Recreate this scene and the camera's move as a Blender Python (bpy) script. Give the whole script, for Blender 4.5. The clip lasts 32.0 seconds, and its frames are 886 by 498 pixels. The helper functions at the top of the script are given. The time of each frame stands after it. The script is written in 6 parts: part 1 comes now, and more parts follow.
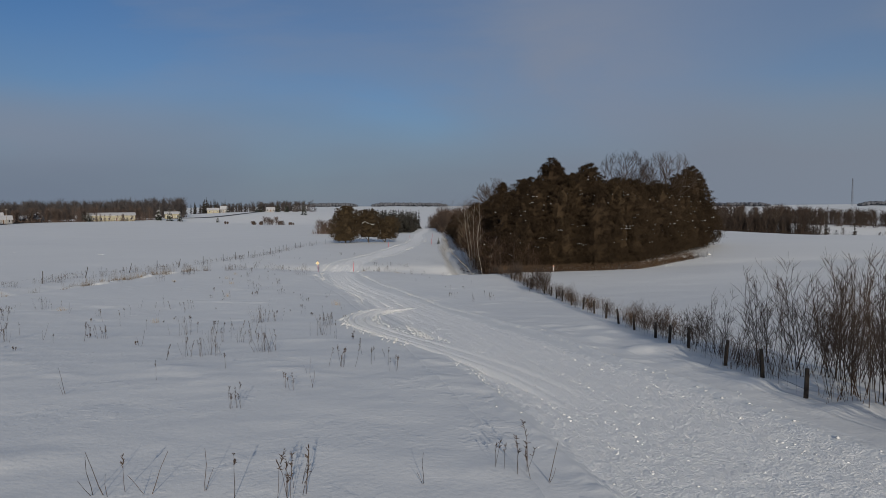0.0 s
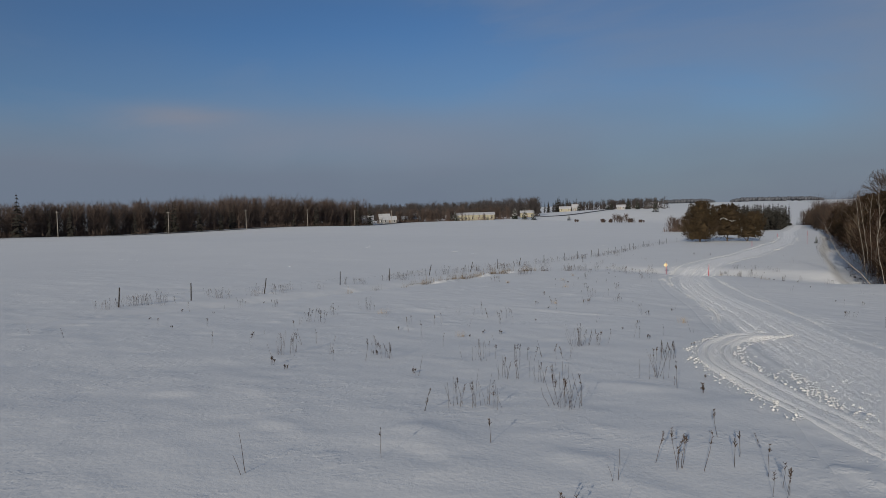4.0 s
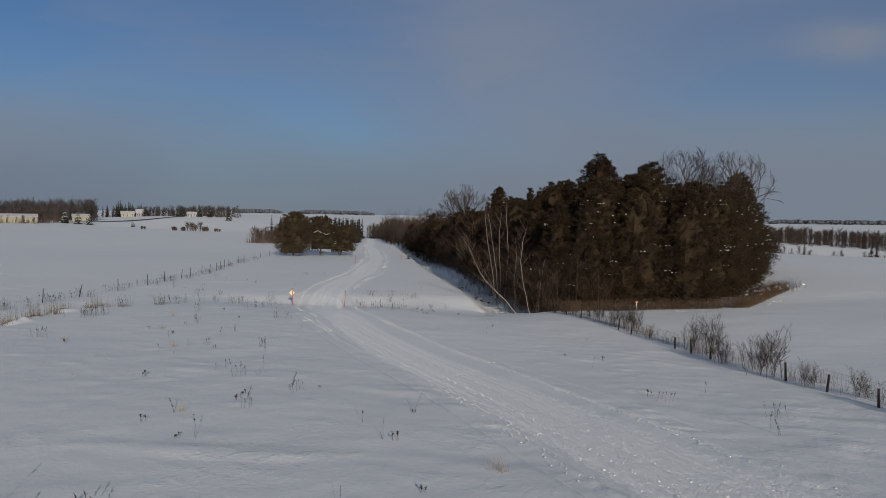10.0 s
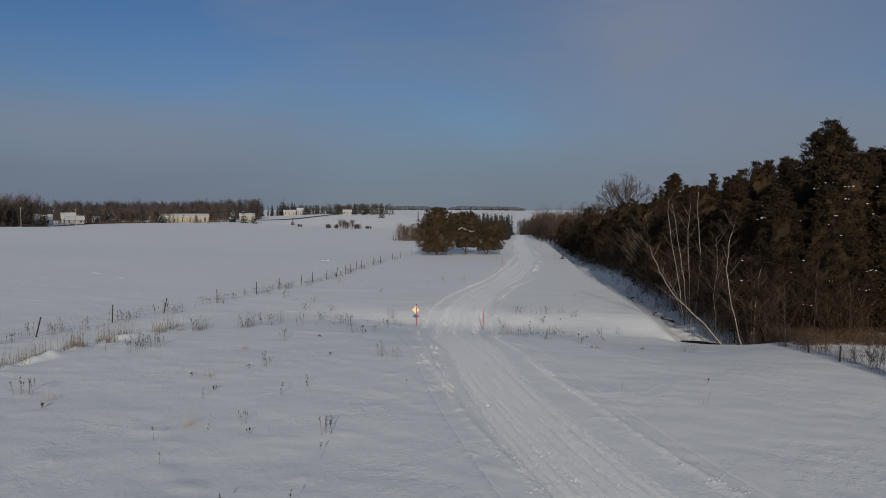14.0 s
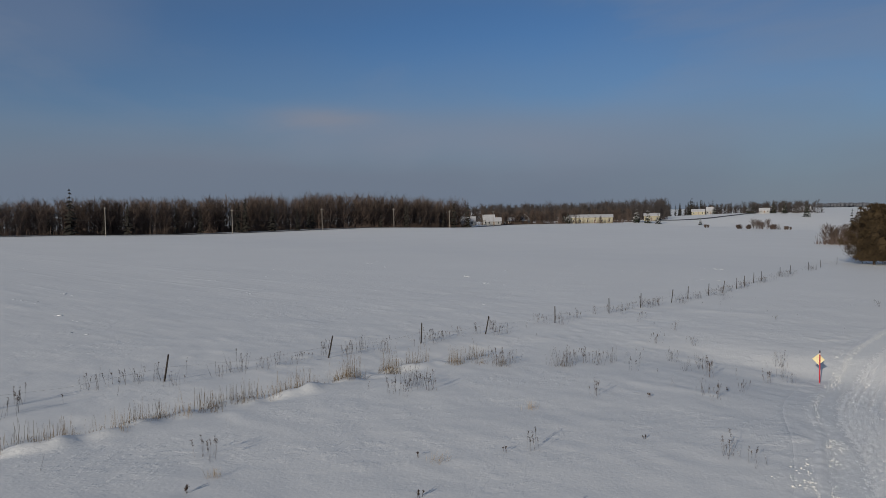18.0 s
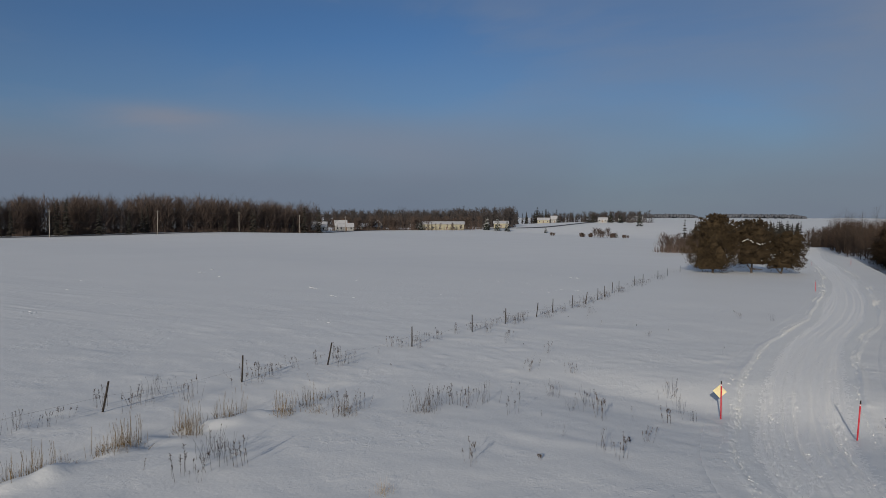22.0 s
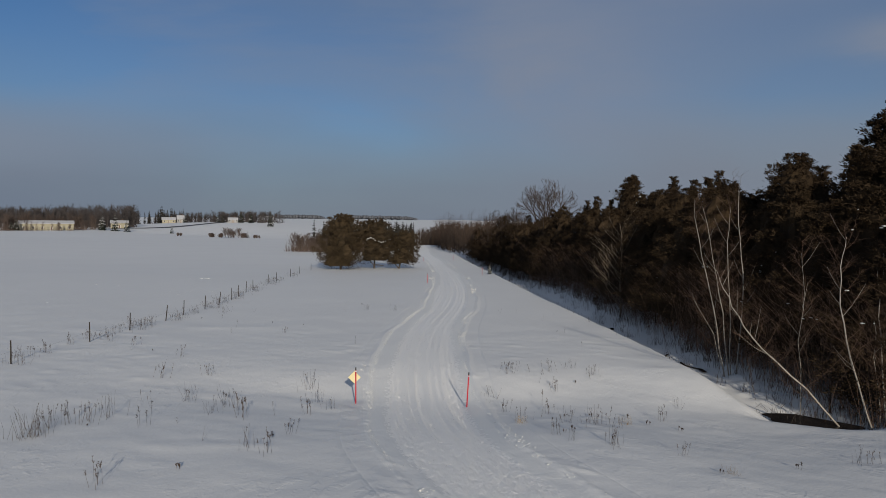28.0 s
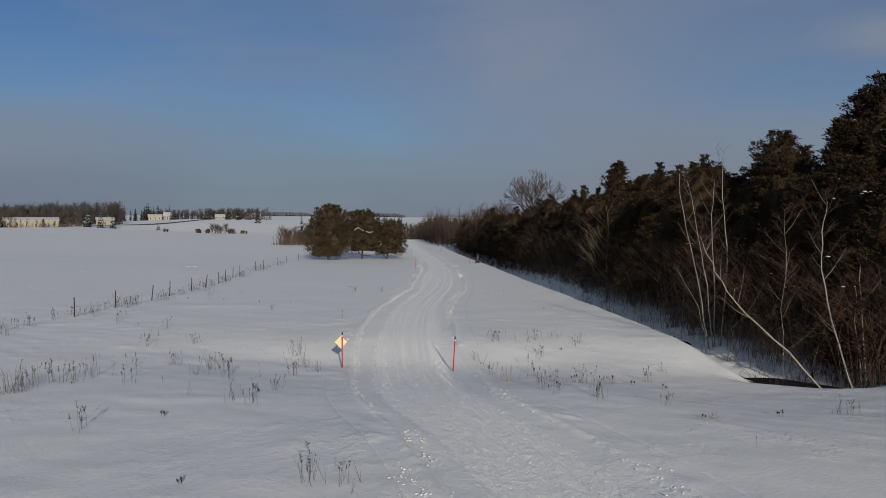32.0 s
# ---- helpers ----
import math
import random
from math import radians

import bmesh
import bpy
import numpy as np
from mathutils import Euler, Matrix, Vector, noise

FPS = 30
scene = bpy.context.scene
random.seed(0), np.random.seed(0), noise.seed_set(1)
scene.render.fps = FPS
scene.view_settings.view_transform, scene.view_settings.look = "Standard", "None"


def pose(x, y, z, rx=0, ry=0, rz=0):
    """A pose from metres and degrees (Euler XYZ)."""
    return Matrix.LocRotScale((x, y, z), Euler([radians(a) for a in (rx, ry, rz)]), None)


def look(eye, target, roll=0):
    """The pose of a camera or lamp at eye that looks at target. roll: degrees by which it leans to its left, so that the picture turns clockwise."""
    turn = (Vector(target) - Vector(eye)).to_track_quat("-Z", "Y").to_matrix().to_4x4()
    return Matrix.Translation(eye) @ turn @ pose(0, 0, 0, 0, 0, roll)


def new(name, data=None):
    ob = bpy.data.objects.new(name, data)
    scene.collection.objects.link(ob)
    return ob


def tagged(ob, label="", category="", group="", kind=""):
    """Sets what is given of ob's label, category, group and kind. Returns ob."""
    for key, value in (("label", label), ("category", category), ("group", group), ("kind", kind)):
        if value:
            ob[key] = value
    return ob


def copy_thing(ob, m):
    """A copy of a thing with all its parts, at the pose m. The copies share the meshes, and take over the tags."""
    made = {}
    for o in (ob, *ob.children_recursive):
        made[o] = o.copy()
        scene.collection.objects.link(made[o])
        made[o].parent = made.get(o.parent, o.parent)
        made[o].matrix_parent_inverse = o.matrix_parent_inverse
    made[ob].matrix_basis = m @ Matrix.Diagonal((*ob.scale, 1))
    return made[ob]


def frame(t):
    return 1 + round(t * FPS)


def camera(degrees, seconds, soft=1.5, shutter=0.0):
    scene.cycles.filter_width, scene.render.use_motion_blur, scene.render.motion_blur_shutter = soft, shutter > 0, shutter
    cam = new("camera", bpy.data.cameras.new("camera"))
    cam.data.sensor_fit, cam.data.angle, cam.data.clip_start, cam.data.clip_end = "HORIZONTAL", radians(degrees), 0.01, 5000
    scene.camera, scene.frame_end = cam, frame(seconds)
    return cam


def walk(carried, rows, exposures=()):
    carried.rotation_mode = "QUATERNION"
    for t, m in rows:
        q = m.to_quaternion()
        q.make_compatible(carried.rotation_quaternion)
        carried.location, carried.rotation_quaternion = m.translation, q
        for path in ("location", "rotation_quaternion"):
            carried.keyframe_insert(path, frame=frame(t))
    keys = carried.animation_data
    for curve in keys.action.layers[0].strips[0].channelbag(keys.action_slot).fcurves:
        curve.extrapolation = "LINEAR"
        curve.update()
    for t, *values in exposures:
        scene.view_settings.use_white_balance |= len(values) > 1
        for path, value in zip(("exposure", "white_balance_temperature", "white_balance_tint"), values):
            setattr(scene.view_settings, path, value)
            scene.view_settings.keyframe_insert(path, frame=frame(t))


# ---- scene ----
cam = camera(64.5, 32.0, 0.62)
PATH = [
    (0, (16.058, -76.109, 6.761), (15.996, -74.114, 6.646), -0.5),
    (0.5, (16.03, -75.706, 6.735), (15.966, -73.71, 6.62), -0.4),
    (1, (16.011, -75.146, 6.701), (15.944, -73.15, 6.586), -0.4),
    (1.5, (15.968, -74.491, 6.672), (15.87, -72.497, 6.557), -0.4),
    (2, (15.857, -73.649, 6.617), (15.657, -71.663, 6.502), -0.5),
    (2.5, (15.746, -72.785, 6.571), (15.381, -70.822, 6.457), -0.7),
    (3, (15.566, -71.722, 6.52), (14.982, -69.812, 6.41), -1.0),
    (3.5, (15.373, -70.692, 6.536), (14.572, -68.863, 6.429), -1.3),
    (4, (15.103, -69.574, 6.561), (14.108, -67.843, 6.457), -1.5),
    (4.5, (14.749, -68.478, 6.526), (13.592, -66.851, 6.427), -1.7),
    (6.5, (12.049, -63.357, 6.51), (10.833, -61.772, 6.413), -0.9),
    (7, (11.15, -61.858, 6.495), (10.132, -60.139, 6.397), -0.5),
    (7.5, (10.324, -60.476, 6.496), (9.564, -58.628, 6.401), -0.0),
    (8, (9.446, -58.945, 6.545), (9.034, -56.99, 6.453), 0.3),
    (8.5, (8.692, -57.524, 6.61), (8.633, -55.527, 6.523), 0.7),
    (9, (8.018, -56.051, 6.616), (8.125, -54.056, 6.532), 0.8),
    (9.5, (7.549, -54.687, 6.616), (7.69, -52.694, 6.531), 0.8),
    (10, (7.192, -53.214, 6.637), (7.345, -51.221, 6.55), 0.8),
    (10.5, (6.919, -51.766, 6.624), (7.083, -49.774, 6.536), 0.8),
    (11, (6.763, -50.117, 6.609), (6.933, -48.127, 6.518), 0.7),
    (11.5, (6.693, -48.502, 6.595), (6.867, -46.512, 6.502), 0.7),
    (12, (6.695, -46.706, 6.596), (6.872, -44.716, 6.502), 0.6),
    (12.5, (6.715, -45.014, 6.568), (6.85, -43.021, 6.472), 0.6),
    (13, (6.83, -43.276, 6.597), (6.871, -41.279, 6.498), 0.4),
    (13.5, (6.955, -41.724, 6.576), (6.874, -39.728, 6.475), 0.2),
    (14, (7.106, -40.095, 6.563), (6.832, -38.116, 6.46), 0.0),
    (14.5, (7.258, -38.654, 6.539), (6.784, -36.714, 6.435), 0.1),
    (15, (7.337, -37.065, 6.485), (6.656, -35.187, 6.381), -0.3),
    (15.5, (7.378, -35.713, 6.476), (6.512, -33.913, 6.373), -0.4),
    (17.5, (6.754, -31.024, 6.647), (5.478, -29.487, 6.546), -0.6),
    (18, (6.385, -29.84, 6.651), (5.089, -28.319, 6.555), -0.7),
    (18.5, (5.919, -28.851, 6.619), (4.614, -27.338, 6.526), -0.6),
    (19, (5.406, -27.902, 6.585), (4.115, -26.377, 6.494), -0.5),
    (19.5, (4.841, -27.047, 6.561), (3.591, -25.488, 6.47), -0.3),
    (20, (4.179, -26.109, 6.535), (3.012, -24.487, 6.446), -0.2),
    (20.5, (3.553, -25.334, 6.531), (2.465, -23.658, 6.445), -0.2),
    (21, (3.11, -24.832, 6.524), (2.079, -23.12, 6.44), -0.1),
    (21.5, (2.934, -24.571, 6.508), (1.948, -22.832, 6.427), -0.0),
    (22, (2.848, -24.489, 6.519), (1.896, -22.732, 6.438), 0.1),
    (22.5, (2.777, -24.483, 6.553), (1.851, -22.712, 6.474), 0.1),
    (23, (2.73, -24.438, 6.583), (1.935, -22.604, 6.506), 0.2),
    (23.5, (2.635, -24.331, 6.572), (2.065, -22.416, 6.497), 0.3),
    (24, (2.545, -24.256, 6.554), (2.203, -22.287, 6.482), 0.5),
    (24.5, (2.514, -24.187, 6.546), (2.239, -22.208, 6.475), 0.5),
    (25, (2.568, -24.179, 6.551), (2.431, -22.185, 6.48), 0.5),
    (25.5, (2.558, -24.182, 6.543), (2.521, -22.183, 6.472), 0.6),
    (27.5, (2.562, -24.311, 6.464), (2.591, -22.313, 6.391), 0.4),
    (28, (2.568, -24.332, 6.323), (2.604, -22.334, 6.248), 0.4),
    (28.5, (2.589, -24.335, 6.148), (2.629, -22.337, 6.071), 0.4),
    (29, (2.584, -24.342, 5.906), (2.629, -22.344, 5.828), 0.4),
    (29.5, (2.566, -24.328, 5.676), (2.615, -22.33, 5.597), 0.4),
    (30, (2.561, -24.366, 5.466), (2.614, -22.368, 5.385), 0.3),
    (30.5, (2.568, -24.377, 5.283), (2.624, -22.379, 5.202), 0.3),
    (31, (2.588, -24.398, 5.168), (2.648, -22.401, 5.087), 0.3),
    (31.5, (2.622, -24.434, 5.162), (2.686, -22.437, 5.081), 0.3),
    (32, (2.662, -24.455, 5.174), (2.731, -22.458, 5.092), 0.2),
]
walk(cam, [(t, look(eye, target, roll)) for t, eye, target, roll in PATH], [(0, 0.03, 6180, 9), (4, 0.0, 6180, 9), (8, -0.02, 6200, 9), (13, -0.06, 6200, 9), (19, -0.02, 6200, 9), (24, -0.06, 6200, 9), (28, 0.02, 6250, 9), (32, 0.05, 6250, 9)])

# ---- world, sun ----
SUN_FROM = Vector((0.17, -0.98, 0.0)).normalized()
SUN_ELEV = radians(16.5)
sun_dir = Vector((SUN_FROM.x * math.cos(SUN_ELEV), SUN_FROM.y * math.cos(SUN_ELEV), math.sin(SUN_ELEV)))
sun = new("sun", bpy.data.lights.new("sun", "SUN"))
sun.data.energy, sun.data.angle, sun.data.color = 3.3, radians(0.6), (1.0, 0.88, 0.72)
sun.matrix_world = look(sun_dir * 60, (0, 0, 0))


def node(tree, kind, **sets):
    n = tree.nodes.new(kind)
    for key, value in sets.items():
        n.inputs[key.replace("_", " ")].default_value = value
    return n


def ramp(tree, src, stops):
    r = tree.nodes.new("ShaderNodeValToRGB")
    while len(r.color_ramp.elements) < len(stops):
        r.color_ramp.elements.new(0.5)
    for e, (p, c) in zip(r.color_ramp.elements, stops):
        e.position = p
        e.color = (*c, 1) if len(c) == 3 else c
    tree.links.new(src, r.inputs["Fac"])
    return r.outputs["Color"]


def mix(tree, fac, a, b):
    m = tree.nodes.new("ShaderNodeMix")
    m.data_type = "RGBA"
    for sock, v in ((m.inputs[0], fac), (m.inputs[6], a), (m.inputs[7], b)):
        if hasattr(v, "is_linked"):
            tree.links.new(v, sock)
        else:
            sock.default_value = v if isinstance(v, (int, float)) else (*v, 1)
    return m.outputs[2]


def calc(tree, op, a, b=0.0, c=0.0):
    m = tree.nodes.new("ShaderNodeMath")
    m.operation = op
    for sock, v in zip(m.inputs, (a, b, c)):
        if hasattr(v, "is_linked"):
            tree.links.new(v, sock)
        else:
            sock.default_value = v
    return m.outputs[0]


world = bpy.data.worlds.new("winter_sky")
scene.world = world
world.use_nodes = True
wt = world.node_tree
sky = wt.nodes.new("ShaderNodeTexSky")
sky.sky_type, sky.sun_disc = "NISHITA", False
sky.sun_elevation, sky.sun_rotation = SUN_ELEV, radians(170)
sky.air_density, sky.dust_density, sky.ozone_density = 1.0, 0.2, 4.0
coord = wt.nodes.new("ShaderNodeTexCoord")
sep = wt.nodes.new("ShaderNodeSeparateXYZ")
wt.links.new(coord.outputs["Generated"], sep.inputs[0])
mapping = wt.nodes.new("ShaderNodeMapping")
mapping.inputs["Scale"].default_value = (1.0, 1.0, 2.2)
wt.links.new(coord.outputs["Generated"], mapping.inputs["Vector"])
cloud = node(wt, "ShaderNodeTexNoise", Scale=1.1, Detail=5.0, Roughness=0.5)
wt.links.new(mapping.outputs[0], cloud.inputs["Vector"])
# haze low over the horizon, thin veils of cloud above
waver = calc(wt, "MULTIPLY_ADD", cloud.outputs[0], -0.10, calc(wt, "ADD", sep.outputs["Z"], 0.05))
low = ramp(wt, waver, [(0.0, (0.97, 0.97, 0.97)), (0.05, (0.88, 0.88, 0.88)), (0.15, (0.30, 0.30, 0.30)), (0.26, (0.22, 0.22, 0.22)), (0.5, (0.6, 0.6, 0.6))])
patches = ramp(wt, cloud.outputs[0], [(0.40, (0, 0, 0)), (0.75, (1, 1, 1))])
cover = calc(wt, "MULTIPLY_ADD", patches, 0.30, calc(wt, "MULTIPLY", low, 0.95))
cover = calc(wt, "MINIMUM", cover, 1.0)
scaled = wt.nodes.new("ShaderNodeVectorMath")
scaled.operation = "SCALE"
scaled.inputs[3].default_value = 0.054
wt.links.new(sky.outputs[0], scaled.inputs[0])
tint = wt.nodes.new("ShaderNodeVectorMath")
tint.operation = "MULTIPLY"
tint.inputs[1].default_value = (0.84, 0.95, 1.11)
wt.links.new(scaled.outputs[0], tint.inputs[0])
veil = node(wt, "ShaderNodeTexNoise", Scale=2.6, Detail=6.0, Roughness=0.55, Distortion=0.4)
stretch_sky = wt.nodes.new("ShaderNodeMapping")
stretch_sky.inputs["Scale"].default_value = (0.8, 0.8, 2.8)
stretch_sky.inputs["Rotation"].default_value = (0.0, 0.25, 0.0)
wt.links.new(coord.outputs["Generated"], stretch_sky.inputs["Vector"])
wt.links.new(stretch_sky.outputs[0], veil.inputs["Vector"])
high = ramp(wt, sep.outputs["Z"], [(0.03, (0, 0, 0)), (0.16, (1, 1, 1))])
wisps = calc(wt, "MULTIPLY", ramp(wt, veil.outputs[0], [(0.44, (0, 0, 0)), (0.74, (0.5, 0.5, 0.5))]), high)
# single banks of cloud and clear gaps: azimuth, height, their widths (degrees), and how dense
azimuth = calc(wt, "MULTIPLY", calc(wt, "ARCTAN2", sep.outputs["X"], sep.outputs["Y"]), 57.3)
height_deg = calc(wt, "MULTIPLY", calc(wt, "ARCSINE", sep.outputs["Z"]), 57.3)
ragged = calc(wt, "MULTIPLY_ADD", veil.outputs[0], 5.0, -2.5)
azimuth = calc(wt, "MULTIPLY_ADD", ragged, 2.2, azimuth)
height_deg = calc(wt, "MULTIPLY_ADD", ragged, 0.9, height_deg)


def bank(az, el, wide, deep, amount):
    da = calc(wt, "DIVIDE", calc(wt, "SUBTRACT", azimuth, az), wide)
    de = calc(wt, "DIVIDE", calc(wt, "SUBTRACT", height_deg, el), deep)
    d2 = calc(wt, "ADD", calc(wt, "MULTIPLY", da, da), calc(wt, "MULTIPLY", de, de))
    return calc(wt, "MULTIPLY", calc(wt, "EXPONENT", calc(wt, "MULTIPLY", d2, -1.0)), amount)


for cloud_bank in ((-33, 6.0, 11, 2.4, 0.45), (-50, 7.8, 5, 0.8, 0.75), (-45, 6.2, 9, 1.6, 0.32), (11, 11.5, 9, 8.0, 0.52), (32.5, 12.0, 4.5, 1.2, 0.85), (26, 16.5, 9, 2.2, 0.28), (-72, 14.0, 10, 5.0, 0.30), (-22, 16.5, 9, 2.4, 0.28)):
    wisps = calc(wt, "ADD", wisps, bank(*cloud_bank))
for clear_gap in ((-5, 7.6, 6, 2.2, 0.16), (-19, 10.8, 11, 2.6, 0.10), (-38, 14.5, 26, 4.5, 0.28), (-66, 9.0, 9, 2.0, 0.10), (29, 9.0, 8, 2.0, 0.10)):
    gap = bank(*clear_gap)
    wisps = calc(wt, "SUBTRACT", wisps, gap)
    cover = calc(wt, "SUBTRACT", cover, gap)
wisps, cover = calc(wt, "MAXIMUM", wisps, 0.0), calc(wt, "MAXIMUM", cover, 0.0)
haze = ramp(wt, calc(wt, "MULTIPLY_ADD", sep.outputs["X"], 0.5, 0.5), [(0.25, (0.160, 0.190, 0.240)), (0.50, (0.170, 0.197, 0.242)), (0.75, (0.196, 0.221, 0.263))])
colour = mix(wt, cover, tint.outputs[0], haze)
colour = mix(wt, wisps, colour, (0.212, 0.232, 0.285))
back = wt.nodes["Background"]
wt.links.new(colour, back.inputs["Color"])
back.inputs["Strength"].default_value = 1.0


# ---- materials ----
def material(name, colour_a, colour_b, scale=4.0, fine=40.0, rough=0.8, bump=0.3, bump_scale=30.0, distance=0.02, random_tint=0.0):
    m = bpy.data.materials.new(name)
    m.use_nodes = True
    t = m.node_tree
    bsdf = t.nodes["Principled BSDF"]
    bsdf.inputs["Roughness"].default_value = rough
    bsdf.inputs["Specular IOR Level"].default_value = 0.3
    pos = t.nodes.new("ShaderNodeTexCoord").outputs["Object"]
    big, small = node(t, "ShaderNodeTexNoise", Scale=scale, Detail=4.0), node(t, "ShaderNodeTexNoise", Scale=fine, Detail=3.0)
    for n in (big, small):
        t.links.new(pos, n.inputs["Vector"])
    fac = calc(t, "MULTIPLY_ADD", big.outputs[0], 1.3, calc(t, "MULTIPLY", small.outputs[0], 0.7))
    fac = calc(t, "SUBTRACT", fac, 0.5)
    if random_tint:
        info = t.nodes.new("ShaderNodeObjectInfo")
        fac = calc(t, "MULTIPLY_ADD", info.outputs["Random"], random_tint, calc(t, "SUBTRACT", fac, random_tint / 2))
    t.links.new(mix(t, fac, colour_a, colour_b), bsdf.inputs["Base Color"])
    if bump:
        rel = node(t, "ShaderNodeTexNoise", Scale=bump_scale, Detail=5.0)
        t.links.new(pos, rel.inputs["Vector"])
        b = node(t, "ShaderNodeBump", Strength=bump, Distance=distance)
        t.links.new(rel.outputs[0], b.inputs["Height"])
        t.links.new(b.outputs[0], bsdf.inputs["Normal"])
    return m


def snow_material(name, a, b, fine, bump, distance, drift, grain_share=0.12, scoured=0.0, turn=0.9, aspect=0.65):
    m = bpy.data.materials.new(name)
    m.use_nodes = True
    t = m.node_tree
    bsdf = t.nodes["Principled BSDF"]
    bsdf.inputs["Roughness"].default_value = 0.55
    bsdf.inputs["Specular IOR Level"].default_value = 0.25
    pos = t.nodes.new("ShaderNodeTexCoord").outputs["Object"]
    stretch = t.nodes.new("ShaderNodeMapping")
    stretch.inputs["Scale"].default_value = (1.0, aspect, 1.0)
    stretch.inputs["Rotation"].default_value = (0, 0, turn)
    t.links.new(pos, stretch.inputs["Vector"])
    big = node(t, "ShaderNodeTexNoise", Scale=0.09, Detail=5.0)
    crust = node(t, "ShaderNodeTexNoise", Scale=drift, Detail=6.0, Roughness=0.55)
    grain = node(t, "ShaderNodeTexNoise", Scale=fine, Detail=4.0, Roughness=0.6)
    t.links.new(pos, big.inputs["Vector"])
    t.links.new(stretch.outputs[0], crust.inputs["Vector"])
    t.links.new(pos, grain.inputs["Vector"])
    t.links.new(mix(t, big.outputs[0], a, b), bsdf.inputs["Base Color"])
    h = calc(t, "MULTIPLY_ADD", crust.outputs[0], 1.0, calc(t, "MULTIPLY", grain.outputs[0], grain_share))
    if scoured:
        chips = node(t, "ShaderNodeTexNoise", Scale=3.2, Detail=4.0, Roughness=0.6)
        t.links.new(stretch.outputs[0], chips.inputs["Vector"])
        where = node(t, "ShaderNodeTexNoise", Scale=0.35, Detail=3.0)
        t.links.new(pos, where.inputs["Vector"])
        plate = ramp(t, chips.outputs[0], [(0.50, (0, 0, 0)), (0.60, (0.7, 0.7, 0.7)), (0.85, (1, 1, 1))])
        patch = ramp(t, where.outputs[0], [(0.42, (0.08, 0.08, 0.08)), (0.66, (1, 1, 1))])
        h = calc(t, "MULTIPLY_ADD", calc(t, "MULTIPLY", plate, patch), scoured, h)
    bp = node(t, "ShaderNodeBump", Strength=bump, Distance=distance)
    t.links.new(h, bp.inputs["Height"])
    t.links.new(bp.outputs[0], bsdf.inputs["Normal"])
    return m


SNOW = snow_material("field_snow", (0.705, 0.705, 0.695), (0.77, 0.77, 0.755), 11.0, 0.31, 0.12, 0.7, 0.20, 0.32)
SHOULDER = snow_material("loose_trail_snow", (0.745, 0.745, 0.73), (0.81, 0.81, 0.79), 12.0, 0.5, 0.06, 3.0, 0.5)
PACKED = snow_material("packed_snow", (0.88, 0.875, 0.855), (0.925, 0.92, 0.90), 26.0, 0.8, 0.05, 11.0, 1.0, 0.0, -0.24, 0.55)
CLOD = material("loose_snow", (0.60, 0.60, 0.59), (0.70, 0.70, 0.685), 3, 20, 0.6, 0.3, 20)
CEDAR = material("cedar_foliage", (0.026, 0.0180, 0.0112), (0.053, 0.0365, 0.0210), 0.9, 9, 0.9, 0.0, random_tint=0.5)
CEDAR.node_tree.nodes["Principled BSDF"].inputs["Specular IOR Level"].default_value = 0.08
SPRUCE = material("spruce_foliage", (0.014, 0.018, 0.012), (0.036, 0.042, 0.026), 1.2, 12, 0.8, 0.0, random_tint=0.5)
BARK = material("grey_bark", (0.055, 0.043, 0.036), (0.13, 0.105, 0.085), 3, 30, 0.9, 0.4, 25)
TWIG = material("brown_twigs", (0.030, 0.021, 0.016), (0.075, 0.053, 0.039), 2, 20, 0.85, 0.0, random_tint=0.4)
TWIG_RED = material("reddish_twigs", (0.075, 0.045, 0.031), (0.150, 0.095, 0.064), 2, 20, 0.85, 0.0, random_tint=0.4)
BIRCH = material("birch_bark", (0.11, 0.092, 0.075), (0.47, 0.43, 0.365), 5, 24, 0.7, 0.3, 30)
STRAW = material("dead_straw", (0.22, 0.15, 0.07), (0.42, 0.31, 0.17), 3, 30, 0.85, 0.0, random_tint=0.4)
WEED = material("dead_weed", (0.028, 0.020, 0.016), (0.082, 0.056, 0.040), 3, 30, 0.85, 0.0, random_tint=0.4)
POST = material("weathered_post", (0.018, 0.014, 0.012), (0.055, 0.045, 0.037), 6, 50, 0.9, 0.5, 40)
WIRE = material("rusty_wire", (0.05, 0.04, 0.035), (0.10, 0.08, 0.07), 6, 50, 0.6, 0.0)
RED = material("red_stake_paint", (0.42, 0.02, 0.035), (0.55, 0.035, 0.05), 6, 50, 0.45, 0.1)
BRUSH = material("dry_red_grass", (0.070, 0.043, 0.026), (0.150, 0.098, 0.058), 1.0, 10, 0.9, 0.0)
WATER = material("ditch_ice", (0.010, 0.010, 0.010), (0.035, 0.030, 0.028), 2, 20, 0.15, 0.2, 10)


